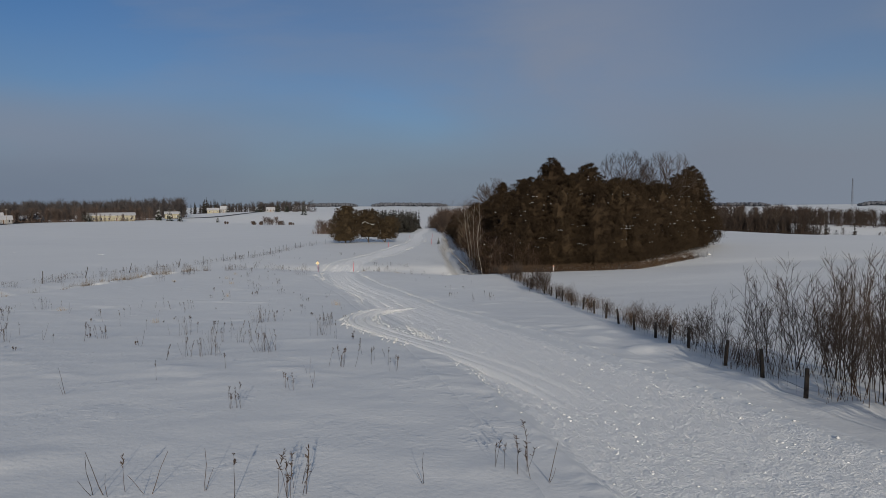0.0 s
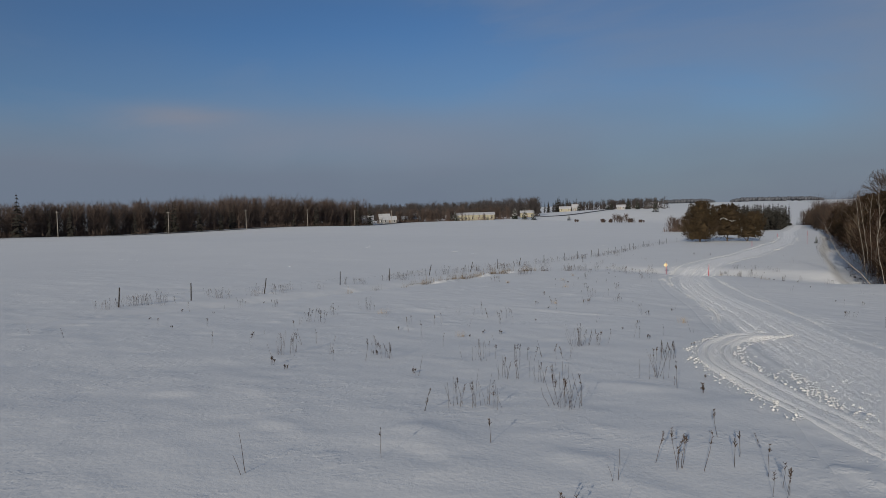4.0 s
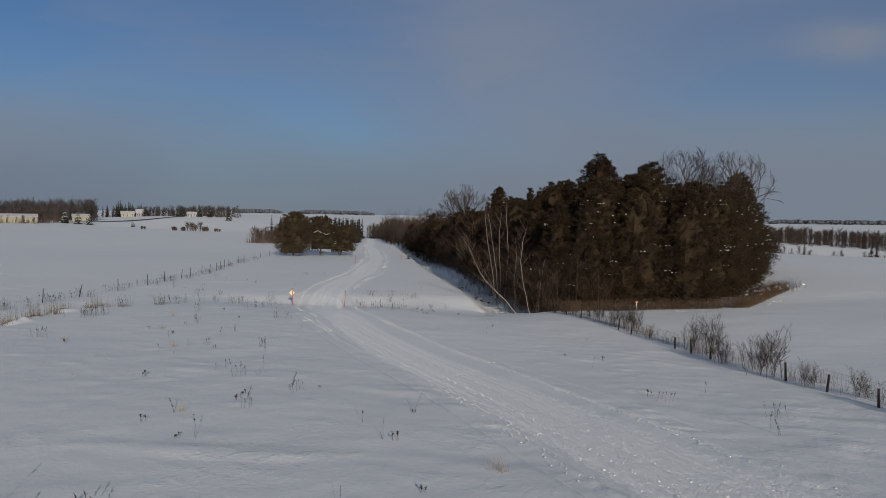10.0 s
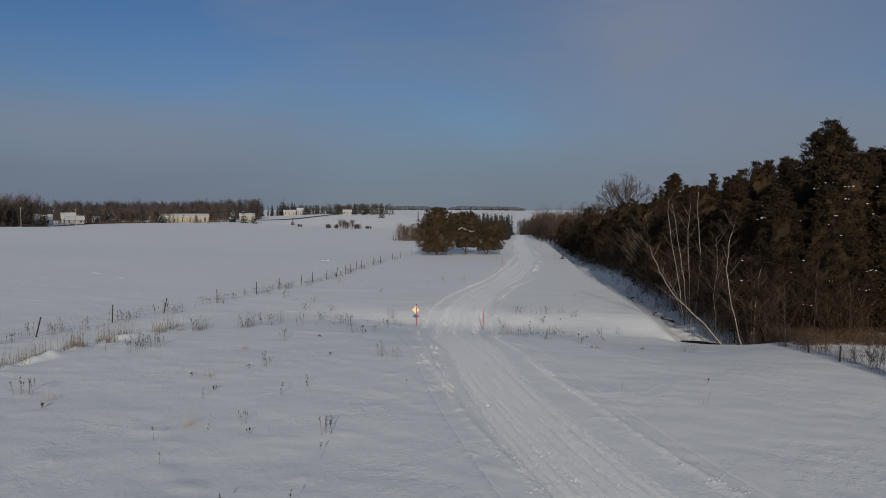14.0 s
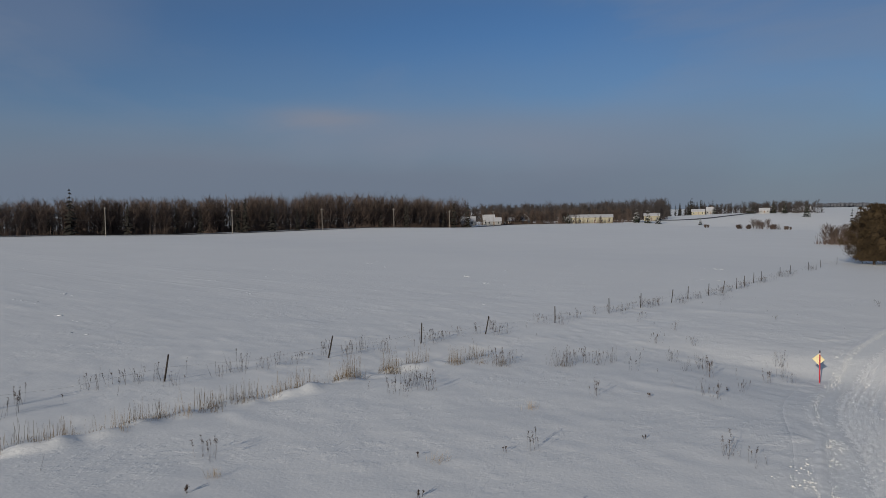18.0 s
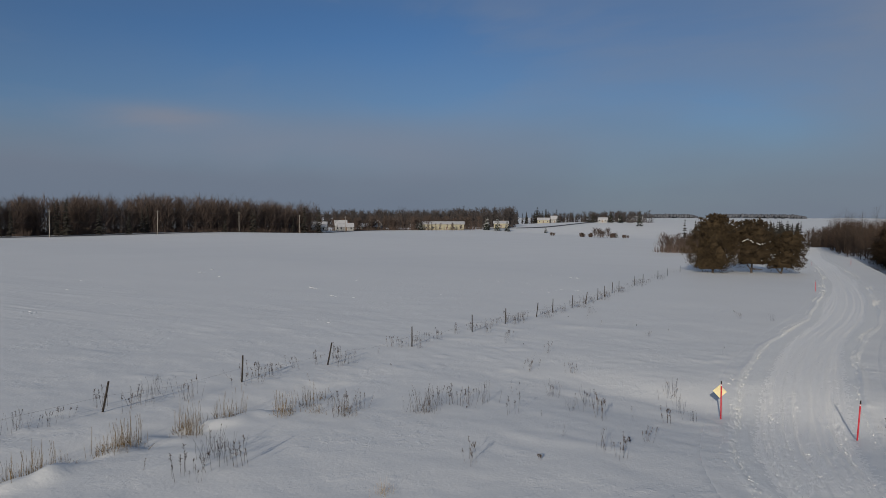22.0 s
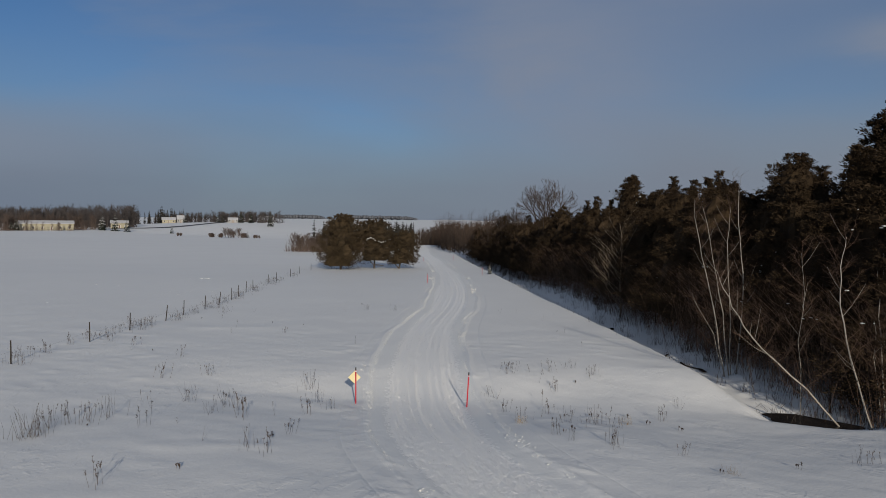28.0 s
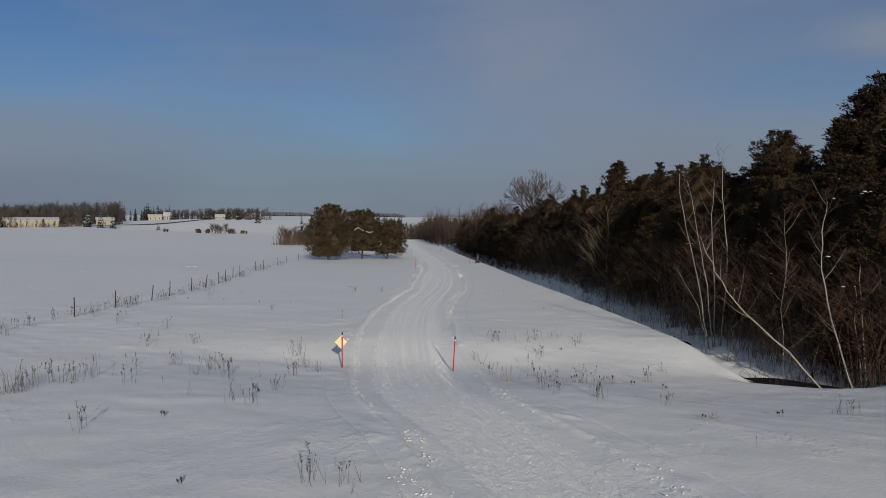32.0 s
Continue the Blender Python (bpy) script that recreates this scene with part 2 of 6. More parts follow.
# ---- small builders ----
class Pile:
    """Vertices and faces of one mesh."""

    def __init__(self):
        self.v, self.f = [], []

    def tube(self, pts, r0, r1, sides=5, cap=True):
        base, n = len(self.v), len(pts)
        pts = [Vector(p) for p in pts]
        for i, p in enumerate(pts):
            d = (pts[min(i + 1, n - 1)] - pts[max(i - 1, 0)]).normalized()
            a = d.cross(Vector((0.3, 0.9, 0.1)) if abs(d.z) > 0.6 else Vector((0, 0, 1))).normalized()
            b = d.cross(a)
            r = r0 + (r1 - r0) * i / max(n - 1, 1)
            for k in range(sides):
                w = 2 * math.pi * k / sides
                self.v.append(p + (a * math.cos(w) + b * math.sin(w)) * r)
        for i in range(n - 1):
            for k in range(sides):
                q = base + i * sides
                self.f.append((q + k, q + (k + 1) % sides, q + sides + (k + 1) % sides, q + sides + k))
        if cap:
            self.f.append(tuple(base + k for k in range(sides))[::-1])
            self.f.append(tuple(base + (n - 1) * sides + k for k in range(sides)))

    def box(self, c, s, rz=0.0, taper=1.0):
        base = len(self.v)
        for z in (-1, 1):
            k = 1.0 if z < 0 else taper
            for x, y in ((-1, -1), (1, -1), (1, 1), (-1, 1)):
                px, py = x * s[0] / 2 * k, y * s[1] / 2 * k
                self.v.append(Vector((c[0] + px * math.cos(rz) - py * math.sin(rz), c[1] + px * math.sin(rz) + py * math.cos(rz), c[2] + z * s[2] / 2)))
        for q in ((3, 2, 1, 0), (4, 5, 6, 7), (0, 1, 5, 4), (1, 2, 6, 5), (2, 3, 7, 6), (3, 0, 4, 7)):
            self.f.append(tuple(base + k for k in q))

    def face(self, *pts):
        base = len(self.v)
        self.v.extend(Vector(p) for p in pts)
        self.f.append(tuple(range(base, base + len(pts))))

    def blob(self, c, r, squash=0.6, rnd=random, rough=0.25):
        base = len(self.v)
        rings = ((-0.9, 0.45), (-0.2, 1.0), (0.55, 0.8))
        for h, w in rings:
            for k in range(6):
                a = math.pi * k / 3 + h
                q = r * w * (1 + rnd.uniform(-rough, rough))
                self.v.append(Vector((c[0] + q * math.cos(a), c[1] + q * math.sin(a), c[2] + h * r * squash)))
        self.v.append(Vector((c[0], c[1], c[2] + r * squash)))
        for i in range(2):
            for k in range(6):
                q = base + 6 * i
                self.f.append((q + k, q + (k + 1) % 6, q + 6 + (k + 1) % 6, q + 6 + k))
        for k in range(6):
            self.f.append((base + 12 + k, base + 12 + (k + 1) % 6, base + 18))

    def mesh(self, name, mat, smooth=False):
        me = bpy.data.meshes.new(name)
        me.from_pydata([tuple(p) for p in self.v], [], self.f)
        me.materials.append(mat)
        if smooth:
            me.polygons.foreach_set("use_smooth", [True] * len(me.polygons))
        return me


def part(name, pile, mat, parent=None, label="", smooth=False):
    ob = new(name, pile.mesh(name, mat, smooth) if isinstance(pile, Pile) else pile)
    ob.parent = parent
    if label:
        tagged(ob, label)
    return ob


def empty(name, m, label, category, group=""):
    ob = new(name)
    ob.empty_display_size = 0.2
    ob.matrix_basis = m
    return tagged(ob, label, category, group)


# ---- the lie of the land ----
def hermite(v, pts):
    p = np.array(pts, float)
    x, y = p[:, 0], p[:, 1]
    m = np.gradient(y, x)
    v = np.clip(np.asarray(v, float), x[0], x[-1])
    i = np.clip(np.searchsorted(x, v) - 1, 0, len(x) - 2)
    h = x[i + 1] - x[i]
    s = (v - x[i]) / h
    return (1 + 2 * s) * (1 - s) ** 2 * y[i] + s * (1 - s) ** 2 * h * m[i] + s * s * (3 - 2 * s) * y[i + 1] + s * s * (s - 1) * h * m[i + 1]


def step(v, a, b):
    s = np.clip((v - a) / (b - a), 0, 1)
    return s * s * (3 - 2 * s)


SLOPE = [(-160, 7.0), (-90, 4.7), (-64, 3.32), (-56, 2.82), (-48, 2.28), (-42, 1.95), (-35, 1.66), (-25, 1.22), (-15, 0.9), (-6, 0.62), (4, 0.38), (15, 0.22),
         (50, -0.1), (85, -0.9), (150, -1.3), (300, -1.0), (500, -1.0)]
RIGHT = [(-90, 0.2), (-60, 0.1), (-45, -0.05), (-30, -0.4), (-20, -0.42), (-10, -0.35), (0, -0.3), (30, -0.1), (80, 0)]
TRAIL = [(-120, 30.5), (-90, 25.1), (-70, 19.9), (-65, 18.95), (-59, 17.65), (-53, 16.4), (-42.5, 13.65), (-31, 10.5), (-23.5, 8.0), (-17.3, 6.15), (-11, 4.55), (-6.3, 3.1), (-2, 2.5),
         (3, 2.2), (13.5, 2.4), (30, 4.1), (62, 4.9), (95, 4.3), (149, 1.3), (176, 0.9), (240, -0.3), (420, -3)]
DITCH = [(-4, 18.4), (0, 16.9), (2, 16.0), (6, 15.3), (12, 14.7), (20, 14.2), (42, 12.9), (80, 12.3), (150, 9.5), (300, 6.5)]

# where the woods begin beside the ditch and the far trail
EDGE = [(-2, 19.0), (10, 18.0), (30, 17.3), (47, 17.0), (80, 15.0), (129, 12.0), (150, 8.6), (190, 5.0), (230, 2.4), (262, -1.0), (300, -4.5), (345, -8.0)]


def land(x, y):
    x, y = np.asarray(x, float), np.asarray(y, float)
    z = hermite(y, SLOPE)
    z = z + 0.18 * np.clip((2 - x) / 16, 0, 1) * np.clip((40 - y) / 30, 0, 1) * np.clip((y + 60) / 20, 0, 1)
    z = z + hermite(y, RIGHT) * np.clip((x - 2) / 19, 0, 1)
    # the field past the wire fence climbs a little, then falls away to the woods
    z = z + 0.03 * np.clip(x - 24, 0, 45) - 0.045 * np.clip(x - 85, 0, 260) * step(x, 80, 130)
    # the broad field to the west climbs towards the road
    z = z + 0.012 * np.clip(-14 - x, 0, 190) * step(y, 260, 160)
    z = z + 1.4 * step(-x, 80, 200) * step(y, 60, 250)
    # cross drain and its bank
    depth = np.interp(x, [-10, -4, 0, 4, 9, 14, 18, 21], [0.18, 0.36, 0.49, 0.52, 0.62, 0.80, 0.58, 0.22])
    z = z - depth * np.exp(-(((y - 0.3) / np.where(y > 0.3, 3.0 + 0.7 * np.sin(x * 0.8) + 0.04 * np.clip(x, 0, 20), 4.8 + 0.9 * np.sin(x * 0.55 + 1) + 2.2 * np.clip((x - 7) / 7, 0, 1))) ** 2)) * np.clip((x + 11) / 7, 0, 1)
    # hollow that holds the pool
    a, b = (x - 16.2) * 0.83 - (y - 0.35) * 0.56, (x - 16.2) * 0.56 + (y - 0.35) * 0.83
    z = z - 0.40 * np.exp(-((a / 1.7) ** 4) - (b / 1.25) ** 4)
    # shallow furrow along the reeds
    z = z - 0.22 * np.exp(-(((x + 12.3) / 1.0) ** 2)) * step(y, 1, -8) * step(y, -60, -40)
    # ditch under the trees
    e = (x - hermite(y, DITCH)) / 1.0
    z = z - 1.2 * step(e, -1.3 - 0.6 * step(y, 12, 4), 0.3) * step(e, 8.0, 1.2) * step(y, -2.5, 3.0) * step(y, 160, 112)
    z = z - 0.018 * np.clip(y - 60, 0, 220) * step(x, 70, 120)
    # the field's crest and the dip behind it
    z = z - 0.45 * step(y, 120, 215) * step(np.abs(x), 60, 25)
    past = y - (224 + 0.8 * np.clip(-x, 0, 130))
    z = z - 3.2 * step(past, 0, 45) * step(past, 190, 80) * step(x, -190, -150) * step(x, 80, 40)
    z = z + 5.5 * step(y, 290, 400) * step(x, 90, 150)
    # the farm on its rise to the north, then hills
    r = np.hypot(x, y)
    z = z + 5.6 * np.exp(-(((x + 140) / 120) ** 2) - ((y - 585) / 120) ** 2)
    z = z + 12.0 * step(r, 520, 1500) * step(y, 150, 420) + 8 * step(r, 1500, 3500)
    return z


def fbm(x, y, s, seed=0.0):
    out = np.zeros_like(x)
    rng = np.random.RandomState(int(seed) + 11)
    for k in range(7):
        a, p, q = rng.uniform(0, 6.28, 3)
        w = s * (0.6 + 0.35 * k)
        out += np.sin((x * np.cos(a) + y * np.sin(a)) * w + p + 1.7 * np.sin((y * np.cos(a) - x * np.sin(a)) * w * 0.6 + q)) / (1 + 0.35 * k)
    return out / 3.0


def relief(x, y):
    """The snow of the open ground, with its drifts."""
    x, y = np.asarray(x, float), np.asarray(y, float)
    near = step(np.hypot(x, y + 20), 260, 120)
    z = land(x, y) + near * (0.035 * fbm(x, y, 0.55, 1) + 0.014 * fbm(x, y * 1.6, 2.1, 2))
    scour = fbm(x * 0.55 + y * 0.3, y, 1.35, 5) + 0.5 * fbm(x, y, 0.21, 7)
    z = z + near * 0.065 * np.clip(scour - 0.62, 0, 0.5) * (1 + 0.6 * fbm(x, y, 5.0, 8))
    # small wind-cut plates, and the drift that the reeds hold
    chips = fbm(x * 0.8 + y * 0.5, y * 0.7, 4.1, 13) + 0.6 * fbm(x, y, 0.5, 14)
    z = z + near * 0.075 * np.clip(chips - 0.66, 0, 0.4)
    bank = np.exp(-(((x + 11.95 + 0.25 * np.sin(y * 0.9)) / 0.45) ** 2)) * step(y, -29, -24) * step(y, -6.5, -9)
    z = z + bank * np.clip(0.16 + 0.20 * fbm(x, y, 2.2, 15), 0.0, 0.5)
    # a rougher brush bank along the ditch
    b = (x - hermite(y, DITCH)) - 2.2
    z = z + 0.22 * np.exp(-((b / 1.6) ** 2)) * np.clip(fbm(x, y, 1.9, 16), -0.3, 1) * step(y, 0, 4) * step(y, 130, 90)
    # old ploughed lumps between trail and fence
    side = x - hermite(y, TRAIL)
    z = z + 0.17 * np.clip(fbm(x, y, 1.7, 17) + 0.1, 0, 0.8) * step(side, 2.4, 3.2) * step(side, 5.5, 4.2) * step(y, -44, -54)
    return z


def bed(x, y):
    """The same with a trough for the trail."""
    x, y = np.asarray(x, float), np.asarray(y, float)
    d = np.abs(x - hermite(y, TRAIL))
    return relief(x, y) - 0.30 * step(d, 2.66, 2.4) * step(y, 330, 300)


def grid_mesh(name, xs, ys, zs, mat):
    gx, gy = np.meshgrid(xs, ys) if xs.ndim == 1 else (xs, ys)
    rows, cols = gx.shape
    co = np.stack([gx, gy, zs], -1).reshape(-1, 3)
    i = np.arange(rows * cols).reshape(rows, cols)
    quads = np.stack([i[:-1, :-1], i[:-1, 1:], i[1:, 1:], i[1:, :-1]], -1).reshape(-1, 4)
    me = bpy.data.meshes.new(name)
    me.vertices.add(len(co))
    me.vertices.foreach_set("co", co.ravel())
    me.loops.add(quads.size)
    me.loops.foreach_set("vertex_index", quads.ravel())
    me.polygons.add(len(quads))
    me.polygons.foreach_set("loop_start", np.arange(0, quads.size, 4))
    me.polygons.foreach_set("use_smooth", np.ones(len(quads), bool))
    me.materials.append(mat)
    me.update(calc_edges=True)
    me.validate()
    return me


def spread(start, end, fine, far, grow):
    vals, v, s = [], end, fine
    while v < far:
        vals.append(v)
        s *= grow
        v += s
    vals.append(far)
    lo, v, s = [], start - fine, fine
    while v > -far:
        lo.append(v)
        s *= grow
        v -= s
    lo.append(-far)
    return np.array(lo[::-1] + list(np.arange(start, end, fine)) + vals)


gx, gy = spread(-20, 23, 0.19, 4200, 1.085), spread(-70, 11, 0.2, 4200, 1.055)
mx, my = np.meshgrid(gx, gy)
ground = new("ground", grid_mesh("ground", gx, gy, bed(mx, my), SNOW))
tagged(ground, "rolling farm fields under wind-crusted snow", "ground", kind="structure")


def top(x, y):
    """Height of the snow on which a thing at x, y stands."""
    return float(bed(np.array([x]), np.array([y]))[0])


# packed trail: a granular lane between softer shoulders
rng = np.random.RandomState(4)
tv = np.concatenate([np.arange(-110, -78, 0.5), np.arange(-78, 14, 0.11), np.arange(14, 90, 0.3), np.arange(90, 330, 1.5)])
tu = np.linspace(-2.95, 2.95, 94)
uu, vv = np.meshgrid(tu, tv)
xx = hermite(vv, TRAIL) + uu
zz = land(xx, vv)
zz += (relief(xx, vv) - zz) * step(np.abs(uu), 1.7, 2.3) + 0.004


def lane_mid(v):
    return 0.14 * np.sin(v * 0.11 + 0.6) + 0.06 * np.sin(v * 0.29) - 0.35 * step(v, -8, -20) * step(v, -66, -56)


def lip(v, side):
    """Where the crumbled edge runs, left (-1) or right (1) of the trail's line."""
    return side * (2.05 + 0.14 * np.sin(v * 0.23 + side) + 0.08 * np.sin(v * 0.71 + 2 * side))


half = 1.22 + 0.12 * np.sin(vv * 0.17 + 1) + 0.45 * step(vv, -30, -55)
lane = step(np.abs(uu - lane_mid(vv)), half + 0.3, half - 0.2)
inner = step(np.abs(uu), 2.15, 1.85)
zz -= 0.035 * inner + 0.05 * lane
for side in (-1, 1):
    zz += 0.035 * np.exp(-(((uu - lip(vv, side)) / 0.12) ** 2)) * (0.6 + 0.8 * rng.rand(len(tv), 1))
groove = np.interp(uu + 0.08 * np.sin(vv * 0.12), np.linspace(-3, 3, 76), rng.rand(76))
groove2 = np.interp(uu + 0.09 * np.sin(vv * 0.09 + 2), np.linspace(-3, 3, 26), rng.rand(26))
fade_groove = 0.35 + 0.65 * np.clip(fbm(uu, vv, 0.35, 21) + 0.5, 0, 1)
zz += lane * fade_groove * (0.062 * (groove - 0.5) + 0.034 * (groove2 - 0.5))
zz += rng.rand(*zz.shape) * (0.026 * lane + 0.006 * inner)
zz += 0.02 * inner * (1 - lane) * fbm(xx, vv, 1.6, 22)
zz -= 0.05 * step(np.abs(uu), 2.75, 2.95)
trail_mesh = grid_mesh("snow_trail", xx, vv, zz, PACKED)
trail_mesh.materials.append(SHOULDER)
soft = (lane[:-1, :-1] < rng.uniform(0.15, 0.85, lane[:-1, :-1].shape)).ravel()
trail_mesh.materials.append(SNOW)
skin = soft.astype(np.int32)
skin[(np.abs(uu)[:-1, :-1] > 2.12).ravel()] = 2
trail_mesh.polygons.foreach_set("material_index", skin)
trail = new("snow_trail", trail_mesh)
tagged(trail, "packed snowmobile trail with ruts and crumbled shoulders", "trail", kind="structure")


# ---- trees and shrubs ----
def cedar_crown(h, r, rnd, clumps=85, sprays=46, foot=0.05, size=0.34, lean=(0.0, 0.0), blunt=0.62, ball=False):
    """Foliage of a cedar: upswept plumes of small fans over a dark core."""
    p = Pile()
    ph = [rnd.uniform(0, 6.28) for _ in range(4)]

    def radius(u, a):
        wave = 0.86 + 0.12 * math.sin(3 * a + 7 * u + ph[0]) + 0.09 * math.sin(5 * a - 13 * u + ph[1]) + 0.07 * math.sin(9 * a + 23 * u + ph[2])
        if ball:
            return r * math.sqrt(max(0.0, 1 - ((u - 0.42) / 0.6) ** 2)) * wave
        skirt = min(1.0, 0.72 + 2.2 * (u - foot))
        return r * (1 - u) ** blunt * skirt * wave

    rows, cols = 16, 15
    base = len(p.v)
    for i in range(rows):
        u = foot + 0.02 + (0.93 - foot) * i / (rows - 1)
        for k in range(cols):
            a = 2 * math.pi * k / cols
            q = 0.56 * radius(u, a) * rnd.uniform(0.7, 1.15)
            p.v.append(Vector((q * math.cos(a) + lean[0] * u, q * math.sin(a) + lean[1] * u, u * h + rnd.uniform(-0.1, 0.1))))
    for i in range(rows - 1):
        for k in range(cols):
            q = base + i * cols
            p.f.append((q + k, q + (k + 1) % cols, q + cols + (k + 1) % cols, q + cols + k))
    for n in range(clumps):
        u = foot + (0.99 - foot) * (rnd.random() if ball else 1 - rnd.random() ** 0.66)
        a = rnd.uniform(0, 2 * math.pi)
        if n < clumps // 12 and not ball:
            u = rnd.uniform(0.84, 0.995)
        q = radius(min(u, 0.985), a) * rnd.uniform(0.55, 0.98)
        c = Vector((q * math.cos(a) + lean[0] * u, q * math.sin(a) + lean[1] * u, u * h))
        d = Vector((math.cos(a) * rnd.uniform(0.3, 1.0), math.sin(a) * rnd.uniform(0.3, 1.0), rnd.uniform(0.25, 1.1)))
        d.normalize()
        ln = rnd.uniform(0.3, 0.75) * (0.22 + 0.78 * (1 - u)) * r / 2.4
        w = 0.06 + ln * 0.42
        for _ in range(sprays):
            t = rnd.random()
            b = c + d * (t * ln) + Vector((rnd.gauss(0, w), rnd.gauss(0, w), rnd.gauss(0, w))) * (1.05 - 0.85 * t)
            f = (d + Vector((rnd.gauss(0, 0.55), rnd.gauss(0, 0.55), rnd.gauss(0, 0.55)))).normalized()
            side = f.cross(Vector((rnd.uniform(-1, 1), rnd.uniform(-1, 1), rnd.uniform(-1, 1)))).normalized()
            fl = size * rnd.uniform(0.55, 1.25)
            p.face(b + side * fl * 0.22, b + f * fl, b - side * fl * 0.22)
    return p


def snow_dabs(h, r, rnd, count, low=0.25, high=0.92, blunt=0.62):
    """Rags of snow left on the outer branches."""
    p = Pile()
    for _ in range(count):
        u, a = rnd.uniform(low, high), rnd.uniform(0, 2 * math.pi)
        q = r * (1 - u) ** blunt * rnd.uniform(0.86, 1.02)
        c = Vector((q * math.cos(a), q * math.sin(a), u * h))
        for _ in range(rnd.randint(1, 4)):
            p.blob(c + Vector((rnd.uniform(-0.3, 0.3), rnd.uniform(-0.3, 0.3), rnd.uniform(-0.05, 0.05))), rnd.uniform(0.025, 0.075), 0.5, rnd, 0.5)
    return p


def wander(a, b, rnd, n=6, w=0.06):
    a, b = Vector(a), Vector(b)
    d = (b - a).length
    pts = [a.lerp(b, i / (n - 1)) for i in range(n)]
    for i in range(1, n):
        k = w * d * (i / (n - 1))
        pts[i] += Vector((rnd.uniform(-k, k), rnd.uniform(-k, k), rnd.uniform(-k, k) * 0.4))
    return pts


def limb_tree(h, crown, rnd, limbs, fork=0.3, twig_len=1.0, twigs=7, thick=0.1, depth=2, rise=(0.55, 1.1)):
    """Trunk, limbs and twigs of a leafless tree, as three piles."""
    trunk, boughs, fine = Pile(), Pile(), Pile()
    line = wander((0, 0, -0.2), (rnd.uniform(-0.3, 0.3), rnd.uniform(-0.3, 0.3), h * 0.93), rnd, 8, 0.03)
    trunk.tube(line, thick, thick * 0.18, 6)
    for k in range(limbs):
        u = fork + (0.95 - fork) * (k + rnd.random()) / limbs
        i = u * (len(line) - 1)
        at = line[int(i)].lerp(line[min(int(i) + 1, len(line) - 1)], i - int(i))
        a = rnd.uniform(0, 2 * math.pi)
        ln = crown * (1.15 - 0.75 * u) * rnd.uniform(0.75, 1.2)
        end = at + Vector((math.cos(a) * ln * 0.75, math.sin(a) * ln * 0.75, ln * rnd.uniform(*rise)))
        bough = wander(at, end, rnd, 5, 0.09)
        t0 = thick * 0.42 * (1.1 - u)
        boughs.tube(bough, t0, t0 * 0.3, 4, False)
        for _ in range(twigs):
            j = rnd.uniform(0.8, len(bough) - 1.01)
            s = bough[int(j)].lerp(bough[int(j) + 1], j - int(j))
            d = (end - at).normalized() + Vector((rnd.gauss(0, 0.55), rnd.gauss(0, 0.55), rnd.uniform(-0.1, 0.7)))
            tip = s + d.normalized() * twig_len * rnd.uniform(0.5, 1.2)
            tw = wander(s, tip, rnd, 3, 0.1)
            fine.tube(tw, t0 * 0.3, t0 * 0.1, 3, False)
            for _ in range(depth):
                q = tw[1].lerp(tw[2], rnd.random())
                dd = (tip - s).normalized() + Vector((rnd.gauss(0, 0.6), rnd.gauss(0, 0.6), rnd.uniform(0, 0.6)))
                fine.tube([q, q + dd.normalized() * twig_len * rnd.uniform(0.3, 0.7)], t0 * 0.16, t0 * 0.06, 3, False)
    return trunk, boughs, fine


def bare_tree(h, crown, seed, label, limbs=16, twigs=8, thick=0.12, fork=0.3, twig_len=1.0, mats=None, depth=2, rise=(0.55, 1.1)):
    rnd = random.Random(seed)
    m_trunk, m_twig = mats or (BARK, TWIG)
    t, b, f = limb_tree(h, crown, rnd, limbs, fork, twig_len, twigs, thick, depth, rise)
    e = empty("bare_tree", pose(0, 0, 0), label, "tree", "leafless trees")
    part("trunk", t, m_trunk, e, smooth=True)
    tagged(part("limb_frame", b, m_trunk, e), kind="stuff")
    tagged(part("twig_mass", f, m_twig, e, "fine brown twigs"), kind="stuff")
    return e


def cedar(h, r, seed, label, group, dabs=14, leaf=None, foot=0.04, lean=(0, 0), blunt=0.62, clumps=320, sprays=76, size=0.15, ball=False):
    rnd = random.Random(seed)
    e = empty("cedar_tree", pose(0, 0, 0), label, "tree", group)
    t = Pile()
    t.tube(wander((0, 0, -0.3), (lean[0] * 0.8, lean[1] * 0.8, h * 0.85), rnd, 6, 0.015), 0.055 + 0.014 * h, 0.03, 7)
    part("trunk", t, BARK, e, "fibrous grey-brown trunk", True)
    crown = part("crown", cedar_crown(h, r, rnd, clumps, sprays, foot, size, lean, blunt, ball), leaf or CEDAR, e)
    if dabs:
        tagged(part("snow_dusting", snow_dabs(h, r, rnd, dabs, blunt=blunt), CLOD, crown, "rags of snow on branches", True), kind="stuff")
    return e


